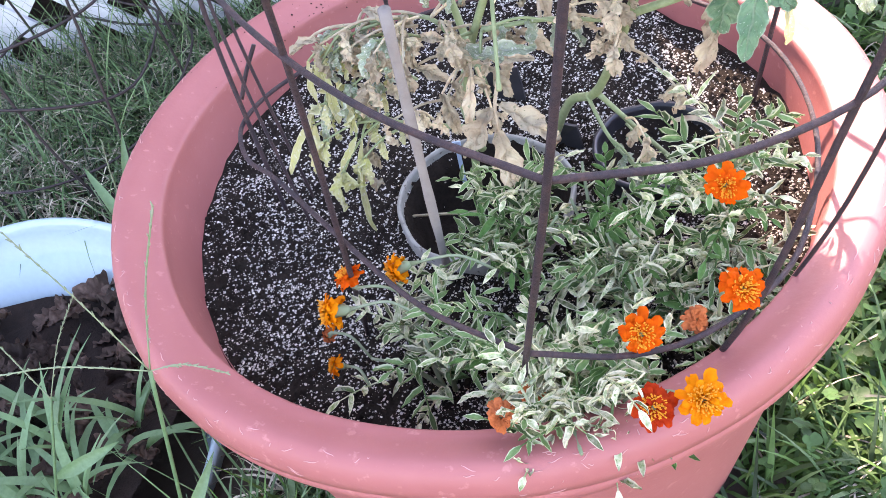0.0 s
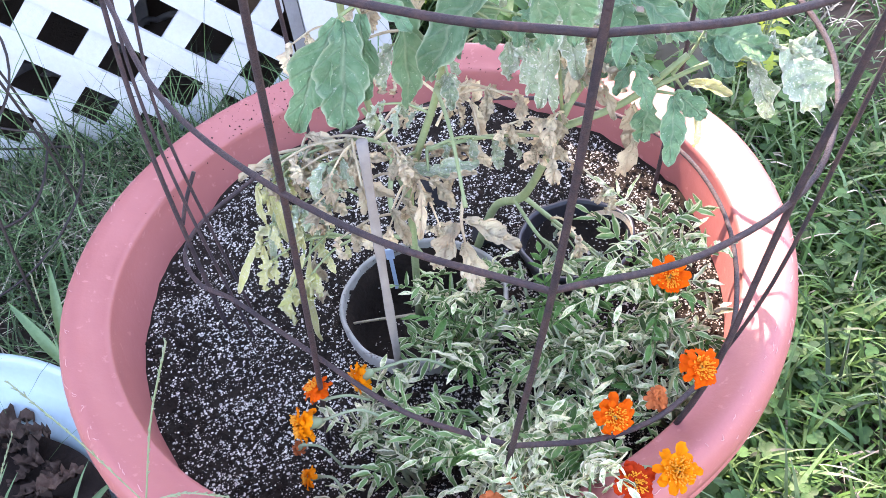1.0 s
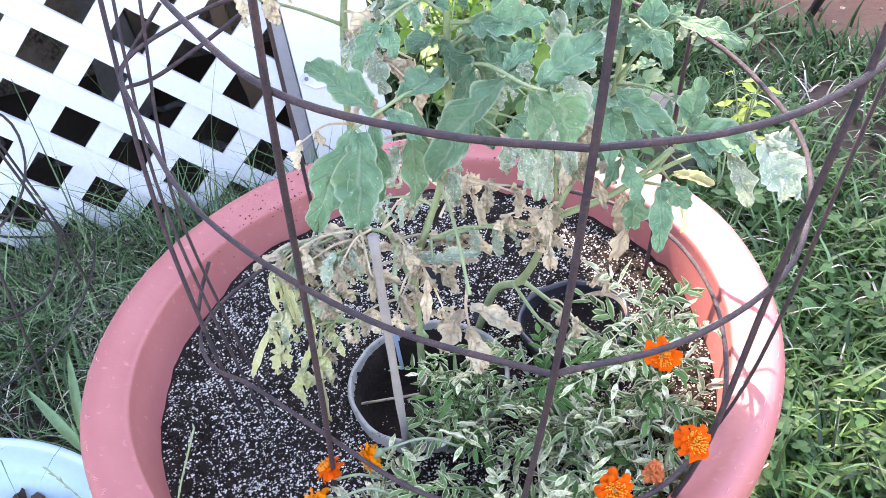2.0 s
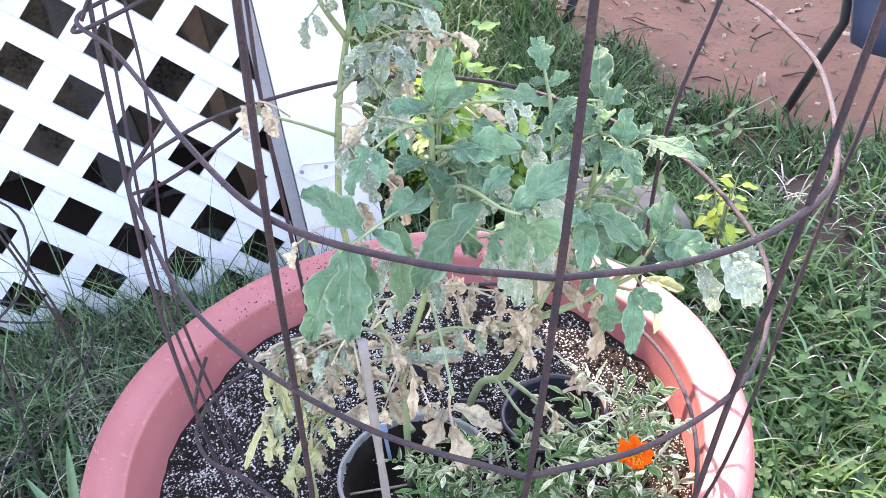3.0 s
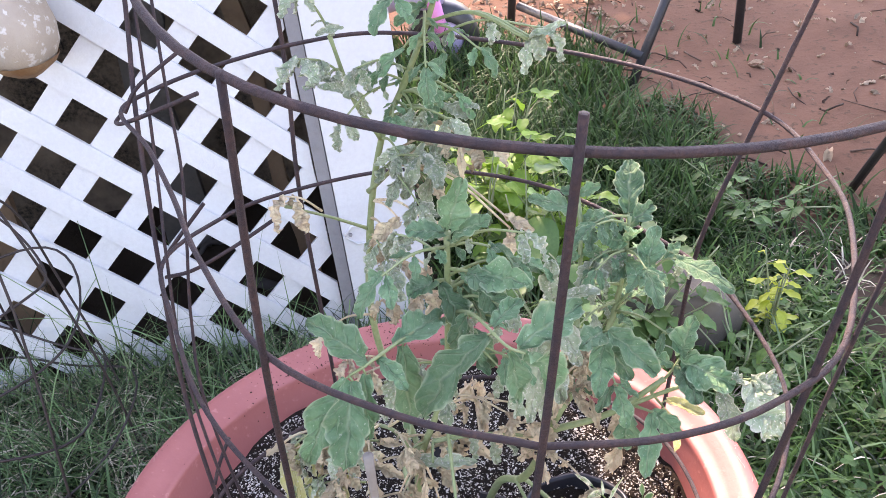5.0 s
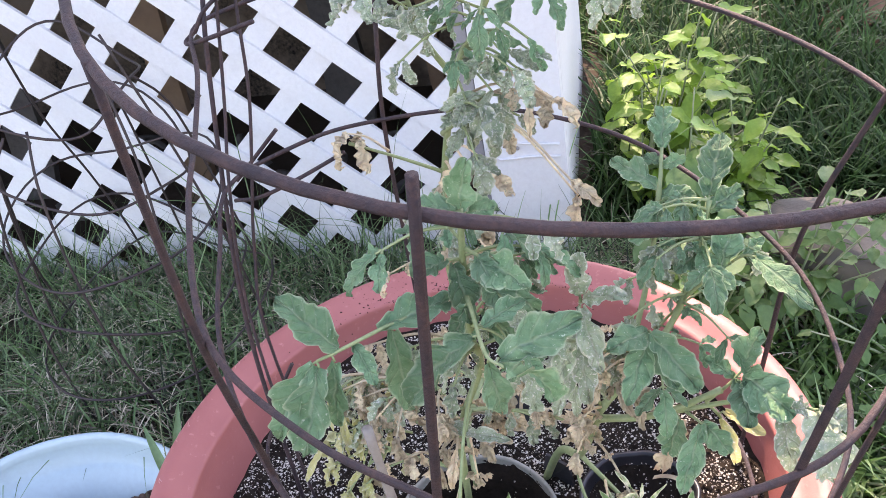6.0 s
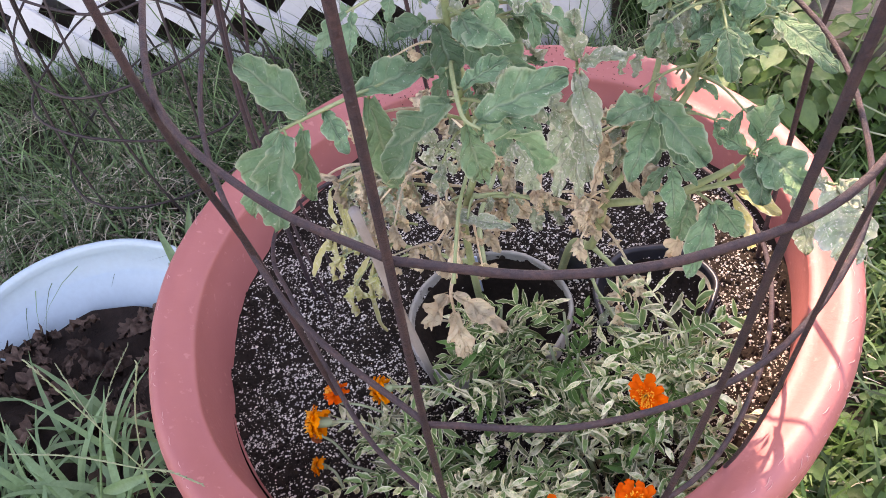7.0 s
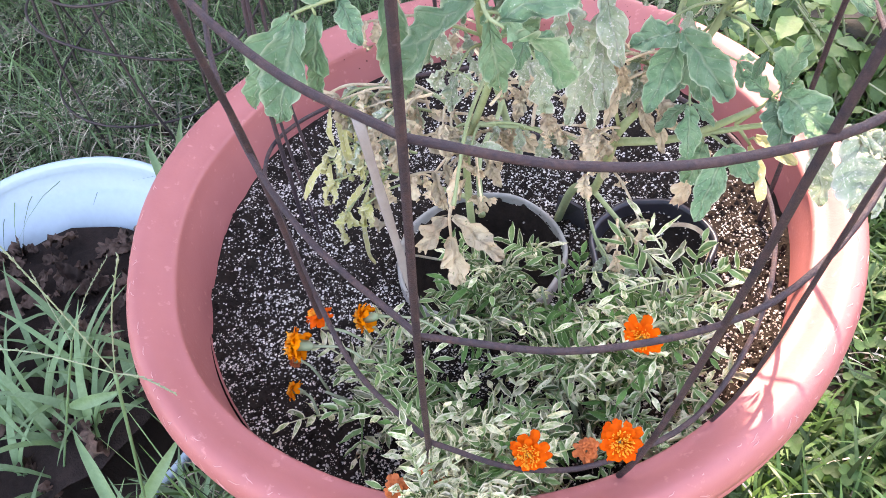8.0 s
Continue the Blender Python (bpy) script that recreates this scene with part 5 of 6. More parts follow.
def on_profile(profile, t, w, lift=0.0):
    """The place at the share t along a turned profile, at the turn w."""
    k = min(int(t * (len(profile) - 1)), len(profile) - 2)
    q = t * (len(profile) - 1) - k
    r = profile[k][0] * (1 - q) + profile[k + 1][0] * q
    z = profile[k][1] * (1 - q) + profile[k + 1][1] * q
    r += lift + 0.003 * noise.noise((math.cos(w) * 2, math.sin(w) * 2, z * 6))
    return Vector((r * math.cos(w), r * math.sin(w), z + abs(lift)))


def rim_specks(count, seed):
    """Grains of soil that lie on the rolled rim and cling to its inner side."""
    g = random.Random(seed)
    pieces = []
    for _ in range(count):
        w = g.gauss(1.75, 0.30)
        c = on_profile(RIM_INNER, g.random() ** 0.6, w) if g.random() < 0.8 else on_profile(RIM_OUTER, g.uniform(0, 0.6), w)
        s = g.uniform(0.0003, 0.0012)
        v = [c + Vector((x, y, q)) * s * g.uniform(0.7, 1.3) for x, y, q in ((1, 0, 0), (0, 1, 0), (-1, 0, 0), (0, -1, 0), (0, 0, 1), (0, 0, -1))]
        pieces.append((v, [(0, 1, 4), (1, 2, 4), (2, 3, 4), (3, 0, 4), (1, 0, 5), (2, 1, 5), (3, 2, 5), (0, 3, 5)]))
    return joined(pieces)


tagged(part("soil_specks", rim_specks(520, 61), SOIL, smooth=False), "specks of dark soil on the terracotta rim", "soil", kind="stuff")
SCUFF = material("scuffed_terracotta", (0.62, 0.33, 0.29), (0.55, 0.25, 0.22), 40, 0.7, bump=0.1)


def scuffs(count, seed):
    """Short pale scratches on the outer side of the rim."""
    g = random.Random(seed)
    pieces = []
    for _ in range(count):
        w, a = g.uniform(2.6, 7.0), g.uniform(0.0, 0.95)
        dw, da = g.uniform(-0.035, 0.035), g.uniform(-0.15, 0.15)
        path = [on_profile(RIM_OUTER, max(0.0, min(0.98, a + da * k / 4 + 0.02 * math.sin(k * 1.3))), w + dw * k / 4, 0.0001) for k in range(5)]
        pieces.append(tube(path, [0.0001, 0.0003, 0.00035, 0.0003, 0.0001], 4, False))
    return joined(pieces)


tagged(under(planter, part("scuff", scuffs(170, 62), SCUFF)), "short pale scratches", kind="stuff")

# ---- grass ----
GRASS = material("lawn_grass", (0.085, 0.160, 0.056), (0.20, 0.275, 0.135), 14, 0.45, bump=0.1, through_light=0.3, per_island=0.85, gloss=0.3, spread=0.3)
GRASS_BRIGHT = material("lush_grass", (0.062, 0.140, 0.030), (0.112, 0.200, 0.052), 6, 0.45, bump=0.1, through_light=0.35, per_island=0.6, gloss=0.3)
# Darker grass copy: the shade behind the house corner is put into its colour.
GRASS_SHADE = material("shaded_grass", (0.034, 0.078, 0.022), (0.060, 0.115, 0.036), 6, 0.45, bump=0.1, through_light=0.3, per_island=0.65, gloss=0.15)
STRAW = material("dry_straw", (0.58, 0.51, 0.37), (0.22, 0.165, 0.11), 12, 0.8, bump=0.2, per_island=0.7, spread=0.3)
LITTER = material("leaf_litter", (0.060, 0.038, 0.027), (0.15, 0.095, 0.07), 25, 0.85, bump=0.4, fine=160, per_island=0.65, gloss=0.2)
CRAB = material("crabgrass_blade", (0.145, 0.255, 0.105), (0.205, 0.33, 0.155), 12, 0.45, bump=0.15, fine=200, through_light=0.35, per_island=0.2)


def blades(points, length, width, lean=0.8, segs=4, seed=1, flat=0.0):
    """Bent, tapering grass blades at the given places, as one mesh."""
    g = np.random.default_rng(seed)
    n = len(points)
    pts = np.array(points, dtype=float)
    w = g.uniform(0, 2 * np.pi, n)
    ln = length * g.uniform(0.45, 1.25, n)
    wd = width * g.uniform(0.6, 1.2, n)
    le = lean * g.uniform(0.3, 1.3, n) + flat
    out = np.stack([np.cos(w), np.sin(w), np.zeros(n)], 1)
    sd = np.stack([-np.sin(w), np.cos(w), np.zeros(n)], 1)
    tw = g.uniform(-0.6, 0.6, n)[:, None]
    verts = np.zeros((n, (segs + 1) * 2, 3))
    p = pts.copy()
    ang = le * 0.35
    for i in range(segs + 1):
        s = i / segs
        half = (wd * (1 - s ** 1.8) * 0.5 + 0.0001)[:, None]
        side = sd + out * tw * s
        verts[:, 2 * i] = p + side * half
        verts[:, 2 * i + 1] = p - side * half
        st = (ln / segs)[:, None]
        p = p + (out * np.sin(ang)[:, None] + np.array([0, 0, 1.0]) * np.cos(ang)[:, None]) * st
        ang = ang + le / segs
    base = np.arange(n)[:, None] * (segs + 1) * 2
    quads = np.array([(2 * i, 2 * i + 1, 2 * i + 3, 2 * i + 2) for i in range(segs)])
    faces = (base[:, :, None] + quads[None]).reshape(-1, 4)
    return verts.reshape(-1, 3).tolist(), faces.tolist()


def scatter(count, x0, x1, y0, y1, seed, keep=None, clump=0.0):
    """Places on the ground outside the planter, the bucket and the house."""
    g = random.Random(seed)
    out = []
    while len(out) < count:
        x, y = g.uniform(x0, x1), g.uniform(y0, y1)
        if math.hypot(x, y) < 0.245 or (y > LAT_O.y + (x - LAT_O.x) * LX.y / LX.x - 0.01 and x < 0.03) or math.hypot(x - BUCKET_AT[0], y - BUCKET_AT[1]) < BUCKET_R + 0.065:
            continue
        if clump and noise.noise((x * 7, y * 7, seed)) < g.uniform(-0.5, clump):
            continue
        if keep and g.random() > keep(x, y):
            continue
        out.append((x, y, ground_height(x, y) - 0.004))
    return out


BUCKET_AT, BUCKET_R = (-0.612, -0.042), 0.268
lawn_left = part("grass_lawn", blades(scatter(7800, -1.5, 0.15, -0.3, 0.74, 11, clump=0.8), 0.125, 0.0037, 1.3, 4, 21, 0.4), GRASS)
tagged(lawn_left, "thin dark green lawn grass in shade by the lattice", "grass", kind="stuff")
straw = part("dry_grass", blades(scatter(6500, -1.5, 0.15, -0.3, 0.74, 12, clump=0.95) + scatter(700, -0.86, -0.62, 0.33, 0.57, 13, clump=0.3), 0.12, 0.0030, 1.2, 4, 22, 1.0), STRAW)
tagged(straw, "dry straw and dead grass matted in the lawn", "grass", kind="stuff")
stalks = part("grass_stalks", blades(scatter(1500, -1.5, 0.12, -0.25, 0.70, 75), 0.21, 0.0024, 1.3, 6, 76, 0.2), GRASS)
tagged(stalks, "long thin grass stalks standing over the lawn", "grass", kind="stuff")
edge = part("tall_grass", blades(scatter(480, -1.5, 0.12, 0.58, 0.705, 13), 0.20, 0.0024, 1.1, 5, 23), GRASS)
tagged(edge, "long thin grass growing up against the lattice", "grass", kind="stuff")
arcs = part("long_grass", blades(scatter(60, -1.2, 0.0, 0.48, 0.69, 57), 0.40, 0.0034, 1.5, 9, 58), GRASS)
tagged(arcs, "long arching grass blades before the lattice", "grass", kind="stuff")
lawn_right = part("grass_lush", blades(scatter(17000, 0.18, 1.05, -0.75, 0.9, 14, lambda x, y: 1 if x < 0.72 + 0.2 * noise.noise((x * 3, y * 3, 9)) else 0.2, 0.2), 0.082, 0.0066, 1.9, 5, 24, 0.3), GRASS_BRIGHT)
tagged(lawn_right, "lush bright green lawn grass with broad blades", "grass", kind="stuff")
right_straw = part("dry_grass", blades(scatter(1300, 0.2, 0.95, -0.75, 0.9, 71, clump=0.4), 0.085, 0.0038, 1.3, 4, 72, 0.8), STRAW)
tagged(right_straw, "dry pale blades lying among lush green lawn", "grass", kind="stuff")


def clover(points, size, seed):
    """Low stalks, each with three small rounded leaves."""
    g = random.Random(seed)
    verts, faces = [], []
    for x, y, z in points:
        top = Vector((x + g.uniform(-.01, .01), y + g.uniform(-.01, .01), z + g.uniform(0.02, 0.055)))
        v, f = tube([(x, y, z), top], 0.0007, 3, False)
        o = len(verts)
        verts.extend(v)
        faces.extend([tuple(i + o for i in q) for q in f])
        turn, tilt = g.uniform(0, 6.28), Vector((g.uniform(-.4, .4), g.uniform(-.4, .4), 1)).normalized()
        for k in range(3):
            w = turn + 2.094 * k
            out = Vector((math.cos(w), math.sin(w), 0))
            out = (out - tilt * out.dot(tilt)).normalized()
            across = tilt.cross(out)
            r = size * g.uniform(0.75, 1.2)
            o = len(verts)
            verts.append(top)
            verts.extend([top + out * r * (1 + math.cos(q)) * 0.95 + across * r * math.sin(q) + tilt * r * 0.25 * abs(math.sin(q)) for q in np.linspace(-2.7, 2.7, 8)])
            faces.extend([(o, o + i, o + i + 1) for i in range(1, 8)])
    return verts, faces


CLOVER = material("clover_leaf", (0.058, 0.130, 0.032), (0.092, 0.175, 0.052), 30, 0.5, bump=0.2, fine=200, through_light=0.3, per_island=0.35, gloss=0.3)
tagged(part("clover", clover(scatter(750, 0.22, 0.75, -0.6, 0.75, 73, clump=0.3), 0.0060, 74), CLOVER), "small rounded clover leaves spreading through the lawn", "weed", kind="stuff")
lawn_back = part("grass_back", blades(scatter(6500, 0.03, 1.05, 0.75, 2.3, 15, lambda x, y: 1.0 if x < 1.0 - 0.42 * (y - 0.75) + 0.25 * noise.noise((x * 3, y * 3, 9)) else 0.02, 0.1), 0.080, 0.0065, 1.8, 4, 25), GRASS_SHADE)
tagged(lawn_back, "rough grass at the edge of bare dirt", "grass", kind="stuff")
front_grass = part("grass_front", blades(scatter(1300, -1.0, -0.05, -0.75, -0.12, 16), 0.13, 0.0050, 1.4, 5, 26), GRASS_BRIGHT)
tagged(front_grass, "green lawn grass in front of the planter", "grass", kind="stuff")
crab = part("crabgrass", blades(scatter(1500, -1.0, -0.22, -0.60, -0.17, 17), 0.15, 0.0115, 1.9, 7, 27), CRAB)
tagged(crab, "broad-bladed crabgrass beside the planter", "grass", kind="stuff")


def litter(points, size, seed, spread=0.5, crumple=0.6):
    g = random.Random(seed)
    pieces = []
    for x, y, z in points:
        w = g.uniform(0, 6.28)
        ln = size * g.uniform(0.5, 1.3)
        pieces.append(leaflet((x, y, z + g.uniform(0.004, 0.02)), (math.cos(w), math.sin(w), g.uniform(-0.3, spread)), (g.uniform(-.4, .4), g.uniform(-.4, .4), 1), ln, ln * g.uniform(0.14, 0.26), 2, g.uniform(0.2, 3.0), g.uniform(-0.4, 1.2), 5, g.uniform(0, 9), crumple))
    return joined(pieces)


gc = random.Random(36)
corner_points = [(x, y, ground_height(x, y) - 0.004) for x, y in ((gc.uniform(-0.5, 0.58), gc.uniform(1.42, 2.08)) for _ in range(3300))] + [(x, y, ground_height(x, y) - 0.004) for x, y in ((gc.uniform(0.03, 0.25), gc.uniform(0.78, 1.42)) for _ in range(1100))]
corner_grass = part("grass_corner", blades(corner_points + scatter(1800, 0.2, 0.62, 0.95, 1.42, 36), 0.14, 0.007, 1.4, 4, 37), GRASS_SHADE)
tagged(corner_grass, "thick green grass behind the house corner", "grass", kind="stuff")
sparse = part("grass_sparse", blades(scatter(9000, -3.2, 2.2, -2.6, 0.7, 55, lambda x, y: math.exp(-(math.hypot(x + 0.3, y - 0.1) / 1.6) ** 2)), 0.11, 0.0065, 1.5, 4, 56), GRASS)
tagged(sparse, "sparse lawn grass thinning out over bare dirt", "grass", kind="stuff")
yard_litter = part("fallen_leaves", litter(scatter(900, -1.3, 0.1, -0.3, 0.7, 18) + scatter(150, 0.3, 2.6, 0.6, 4.0, 19), 0.03, 20), LITTER)
tagged(yard_litter, "small brown fallen leaves on grass and dirt", "leaves", kind="stuff")
PALE = material("sunlit_dead_leaf", (0.36, 0.27, 0.18), (0.24, 0.15, 0.09), 30, 0.85, bump=0.3, per_island=0.3)
far_litter = part("dead_leaves", litter(scatter(160, 0.55, 2.2, 1.2, 2.6, 38) + scatter(600, -0.1, 3.0, 1.9, 6.0, 28) + scatter(420, -0.1, 0.75, 2.05, 2.9, 39), 0.04, 29, 0.8), PALE)
tagged(far_litter, "dry pale leaves strewn over the dirt", "leaves", kind="stuff")

gt = random.Random(81)
twigs, pebbles = [], []
for _ in range(170):
    x, y, w, ln = gt.uniform(0.5, 2.4), gt.uniform(0.9, 3.2), gt.uniform(0, 6.28), gt.uniform(0.02, 0.13)
    z = ground_height(x, y)
    twigs.append(tube([(x, y, z + 0.003), (x + ln * 0.5 * math.cos(w), y + ln * 0.5 * math.sin(w), z + 0.009), (x + ln * math.cos(w + 0.2), y + ln * math.sin(w + 0.2), z + 0.004)], gt.uniform(0.001, 0.0028), 5))
for _ in range(420):
    x, y, r = gt.uniform(0.5, 2.4), gt.uniform(0.9, 3.2), gt.uniform(0.002, 0.008)
    z = ground_height(x, y)
    v = [Vector((x, y, z)) + Vector((a, b, 0.7 * c)) * r * gt.uniform(0.7, 1.3) for a, b, c in ((1, 0, 0), (0, 1, 0), (-1, 0, 0), (0, -1, 0), (0, 0, 1), (0, 0, -1))]
    pebbles.append((v, [(0, 1, 4), (1, 2, 4), (2, 3, 4), (3, 0, 4), (1, 0, 5), (2, 1, 5), (3, 2, 5), (0, 3, 5)]))
tagged(part("twigs", joined(twigs), LITTER), "thin brown twigs lying on bare dirt", "twigs", kind="stuff")
tagged(part("pebbles", joined(pebbles), PALE, smooth=False), "small pale pebbles and crumbs on bare dirt", "pebbles", kind="stuff")

# ---- bucket of leaf litter ----
bucket = thing("bucket", (BUCKET_AT[0], BUCKET_AT[1], 0.03), "pale blue-white plastic tub half full of soil and dead leaves", "tub")
BR = BUCKET_R
TUB_C = (BUCKET_AT[0], BUCKET_AT[1], 0.0)
under(bucket, part("wall", lathe([(BR - 0.001, 0.142), (BR - 0.007, 0.108), (BR - 0.011, 0.1065), (BR - 0.018, 0.102), (BR - 0.058, 0.050), (BR - 0.066, 0.02), (BR - 0.058, 0.02), (BR - 0.050, 0.050), (BR - 0.008, 0.10), (BR + 0.003, 0.142)], 96, TUB_C, 0.003), BUCKET))
under(bucket, part("rim", lathe([(BR - 0.003, 0.1425), (BR - 0.002, 0.150), (BR, 0.155), (BR + 0.005, 0.156), (BR + 0.008, 0.152), (BR + 0.006, 0.1425)], 96, TUB_C, 0.003), BUCKET))
for piece in bucket.children:      # sunk and tipped towards the front
    for v in piece.data.vertices:
        v.co.z += 0.24 * (v.co.y - 0.226)
DUFF = material("wet_leaf_soil", (0.022, 0.015, 0.012), (0.042, 0.027, 0.02), 22, 0.9, bump=1.0, fine=90, gloss=0.15)


def disc(cx, cy, r, z, bump):
    v, f = [(cx, cy, z)], []
    for i in range(1, 25):
        for k in range(64):
            w = 2 * math.pi * k / 64
            x, y = cx + r * i / 24 * math.cos(w), cy + r * i / 24 * math.sin(w)
            heap = 0.05 * math.exp(-((x - cx - 0.16) ** 2 + (y - cy + 0.05) ** 2) / 0.012)
            v.append((x, y, z + heap + bump * noise.noise((x * 14, y * 14, 3)) + 0.006 * noise.noise((x * 50, y * 50, 5))))
    f += [(0, 1 + k, 1 + (k + 1) % 64) for k in range(64)]
    for i in range(23):
        for k in range(64):
            q = (k + 1) % 64
            f.append((1 + i * 64 + k, 1 + (i + 1) * 64 + k, 1 + (i + 1) * 64 + q, 1 + i * 64 + q))
    return v, f


tagged(part("tub_soil", disc(BUCKET_AT[0], BUCKET_AT[1], BR - 0.046, 0.060, 0.020), DUFF), "dark soil in a pale tub", "soil", kind="stuff")
gl = random.Random(31)
spots_in = [(BUCKET_AT[0] + q * math.cos(w), BUCKET_AT[1] + q * math.sin(w), 0.066 + 0.05 * math.exp(-((q * math.cos(w) - 0.16) ** 2 + (q * math.sin(w) + 0.05) ** 2) / 0.012)) for w, q in ((gl.uniform(0, 6.28), (BR - 0.055) * math.sqrt(gl.random())) for _ in range(130))]
tagged(part("tub_leaves", litter(spots_in, 0.06, 32, 0.9, 1.2), LITTER), "brown dead leaves lying in a pale tub", "leaves", kind="stuff")
tub_grass = part("tub_grass", blades([p for p in spots_in if p[1] < -0.03] * 3, 0.15, 0.0115, 1.8, 7, 33), CRAB)
tagged(tub_grass, "broad green grass blades growing in a pale tub", "grass", kind="stuff")


def seed_grass(base, knot, fingers, leaves):
    """A tall crabgrass stalk with spreading seed spikes."""
    plant = thing("crabgrass_stalk", base, "tall crabgrass stalk with thin spreading seed spikes", "grass", "crabgrass stalks")
    mid = (Vector(base) + Vector(knot)) / 2 + Vector((0.01, 0.0, 0.02))
    under(plant, part("stalk", tube(spline([base, mid, knot], 8), 0.0014, 6), CRAB))
    for tip in fingers:
        tip = Vector(tip)
        path = spline([Vector(knot), (Vector(knot) + tip) / 2 + Vector((0, 0, 0.008)), tip], 8)
        pieces = [tube(path, 0.0006, 4)]
        for i, p in enumerate(path[3:]):
            for sg in (-1, 1):
                d = Vector((rnd.uniform(-1, 1), rnd.uniform(-1, 1), rnd.uniform(-1, 1))).normalized()
                pieces.append(tube([p, p + d * 0.0015 + (tip - Vector(knot)).normalized() * 0.003], [0.0008, 0.0003], 4))
        under(plant, part("seed_spike", joined(pieces), MARI_STEM))
    for a, b, wd in leaves:
        a, b = Vector(a), Vector(b)
        under(plant, part("blade", leaflet(a, b - a, (0.3, -0.6, 0.6), (b - a).length, wd, 0, 0.5, 0.4, 8, 1.0), CRAB))


seed_grass((-0.315, -0.30, 0.04), (-0.200, -0.262, 0.48), [(-0.146, -0.25, 0.61), (-0.237, -0.251, 0.603), (-0.30, -0.272, 0.50), (-0.148, -0.268, 0.48)], [((-0.29, -0.285, 0.2), (-0.36, -0.24, 0.29), 0.007), ((-0.27, -0.28, 0.25), (-0.22, -0.25, 0.33), 0.006)])
seed_grass((-0.35, -0.09, 0.05), (-0.363, 0.04, 0.34), [(-0.366, 0.07, 0.40)], [((-0.363, 0.035, 0.30), (-0.403, 0.07, 0.375), 0.0055), ((-0.362, 0.045, 0.32), (-0.35, 0.075, 0.40), 0.005), ((-0.36, 0.0, 0.26), (-0.32, 0.03, 0.29), 0.005)])
seed_grass((-0.50, -0.20, 0.05), (-0.42, -0.13, 0.27), [(-0.39, -0.06, 0.33), (-0.48, -0.08, 0.31)], [((-0.45, -0.16, 0.18), (-0.38, -0.16, 0.22), 0.007)])

# ---- second wire cage by the lattice ----
cage2 = thing("empty_wire_cage", (-0.66, 0.50, 0.08), "empty thin dark wire plant cage standing in grass", "plant support")
C2 = (-0.66, 0.50)
gb = random.Random(91)
for z, r, lean in ((0.15, 0.185, 0.02), (0.25, 0.178, 0.05), (0.36, 0.165, 0.03), (0.47, 0.145, 0.06), (0.58, 0.115, 0.03)):
    a, b = gb.uniform(0, 6.28), gb.uniform(0, 6.28)
    loop = [(C2[0] + r * (1 + 0.10 * math.sin(2 * w + a)) * math.cos(w), C2[1] + r * (1 + 0.10 * math.sin(3 * w + b)) * math.sin(w), z + lean * math.sin(w + a) + 0.015 * math.sin(3 * w + b)) for w in np.linspace(0, 6.2832, 49)]
    under(cage2, part("hoop", tube(loop, 0.0020, 6, False), THIN_WIRE))
for k in range(9):
    w = 2 * math.pi * k / 9 + gb.uniform(-0.3, 0.3)
    lean, bend = gb.uniform(-0.5, 0.6), gb.uniform(-0.35, 0.35)
    pts = [(C2[0] + r * math.cos(w + lean * t + bend * math.sin(4 * t)), C2[1] + r * math.sin(w + lean * t + bend * math.sin(4 * t)), z) for z, r, t in ((0.05, 0.185, 0.0), (0.20, 0.180, 0.25), (0.34, 0.165, 0.5), (0.48, 0.14, 0.75), (0.60 + gb.uniform(-0.06, 0.05), 0.10, 1.0))]
    under(cage2, part("upright", tube(spline(pts, 5), 0.0020, 6), THIN_WIRE))

# ---- gourd ----
GOURD = material("dried_gourd", (0.46, 0.39, 0.31), (0.30, 0.23, 0.17), 14, 0.7, bump=0.6, fine=75, third=(0.58, 0.54, 0.49), spots=0.06, spread=0.6)
BROWN_END = material("stained_gourd", (0.25, 0.12, 0.045), (0.40, 0.27, 0.16), 25, 0.8, bump=0.5, fine=90)
gx, gy = -0.482, 0.625
gourd = thing("gourd", (gx, gy, 0.66), "mottled grey dried bottle gourd hanging before the lattice", "gourd")
under(gourd, part("shell", lathe([(r * 0.86, 0.94 - (0.94 - z) * 0.90) for r, z in ((0.001, 0.655), (0.02, 0.657), (0.045, 0.672), (0.062, 0.700), (0.066, 0.730), (0.060, 0.760), (0.046, 0.785), (0.034, 0.805), (0.028, 0.83), (0.027, 0.87), (0.024, 0.91), (0.012, 0.935), (0.001, 0.94))], 40, (gx, gy, 0.0), 0.006), GOURD))
under(gourd, part("blossom_end", lathe([(r * 0.868, 0.938 - (0.94 - z) * 0.90) for r, z in ((0.001, 0.655), (0.02, 0.657), (0.045, 0.672), (0.0545, 0.684))], 40, (gx, gy, 0.0), 0.006), BROWN_END, label="brown stained lower end"))
under(gourd, part("cord", tube([(gx, gy, 0.935), (gx + 0.005, gy + 0.03, 1.0), (gx, gy + 0.0655, 1.058)], 0.0015, 6), THIN_WIRE))

# ---- rock ----
STONE = material("grey_stone", (0.155, 0.130, 0.102), (0.085, 0.072, 0.058), 8, 0.9, bump=0.7, fine=70, third=(0.17, 0.13, 0.095), spots=0.0)


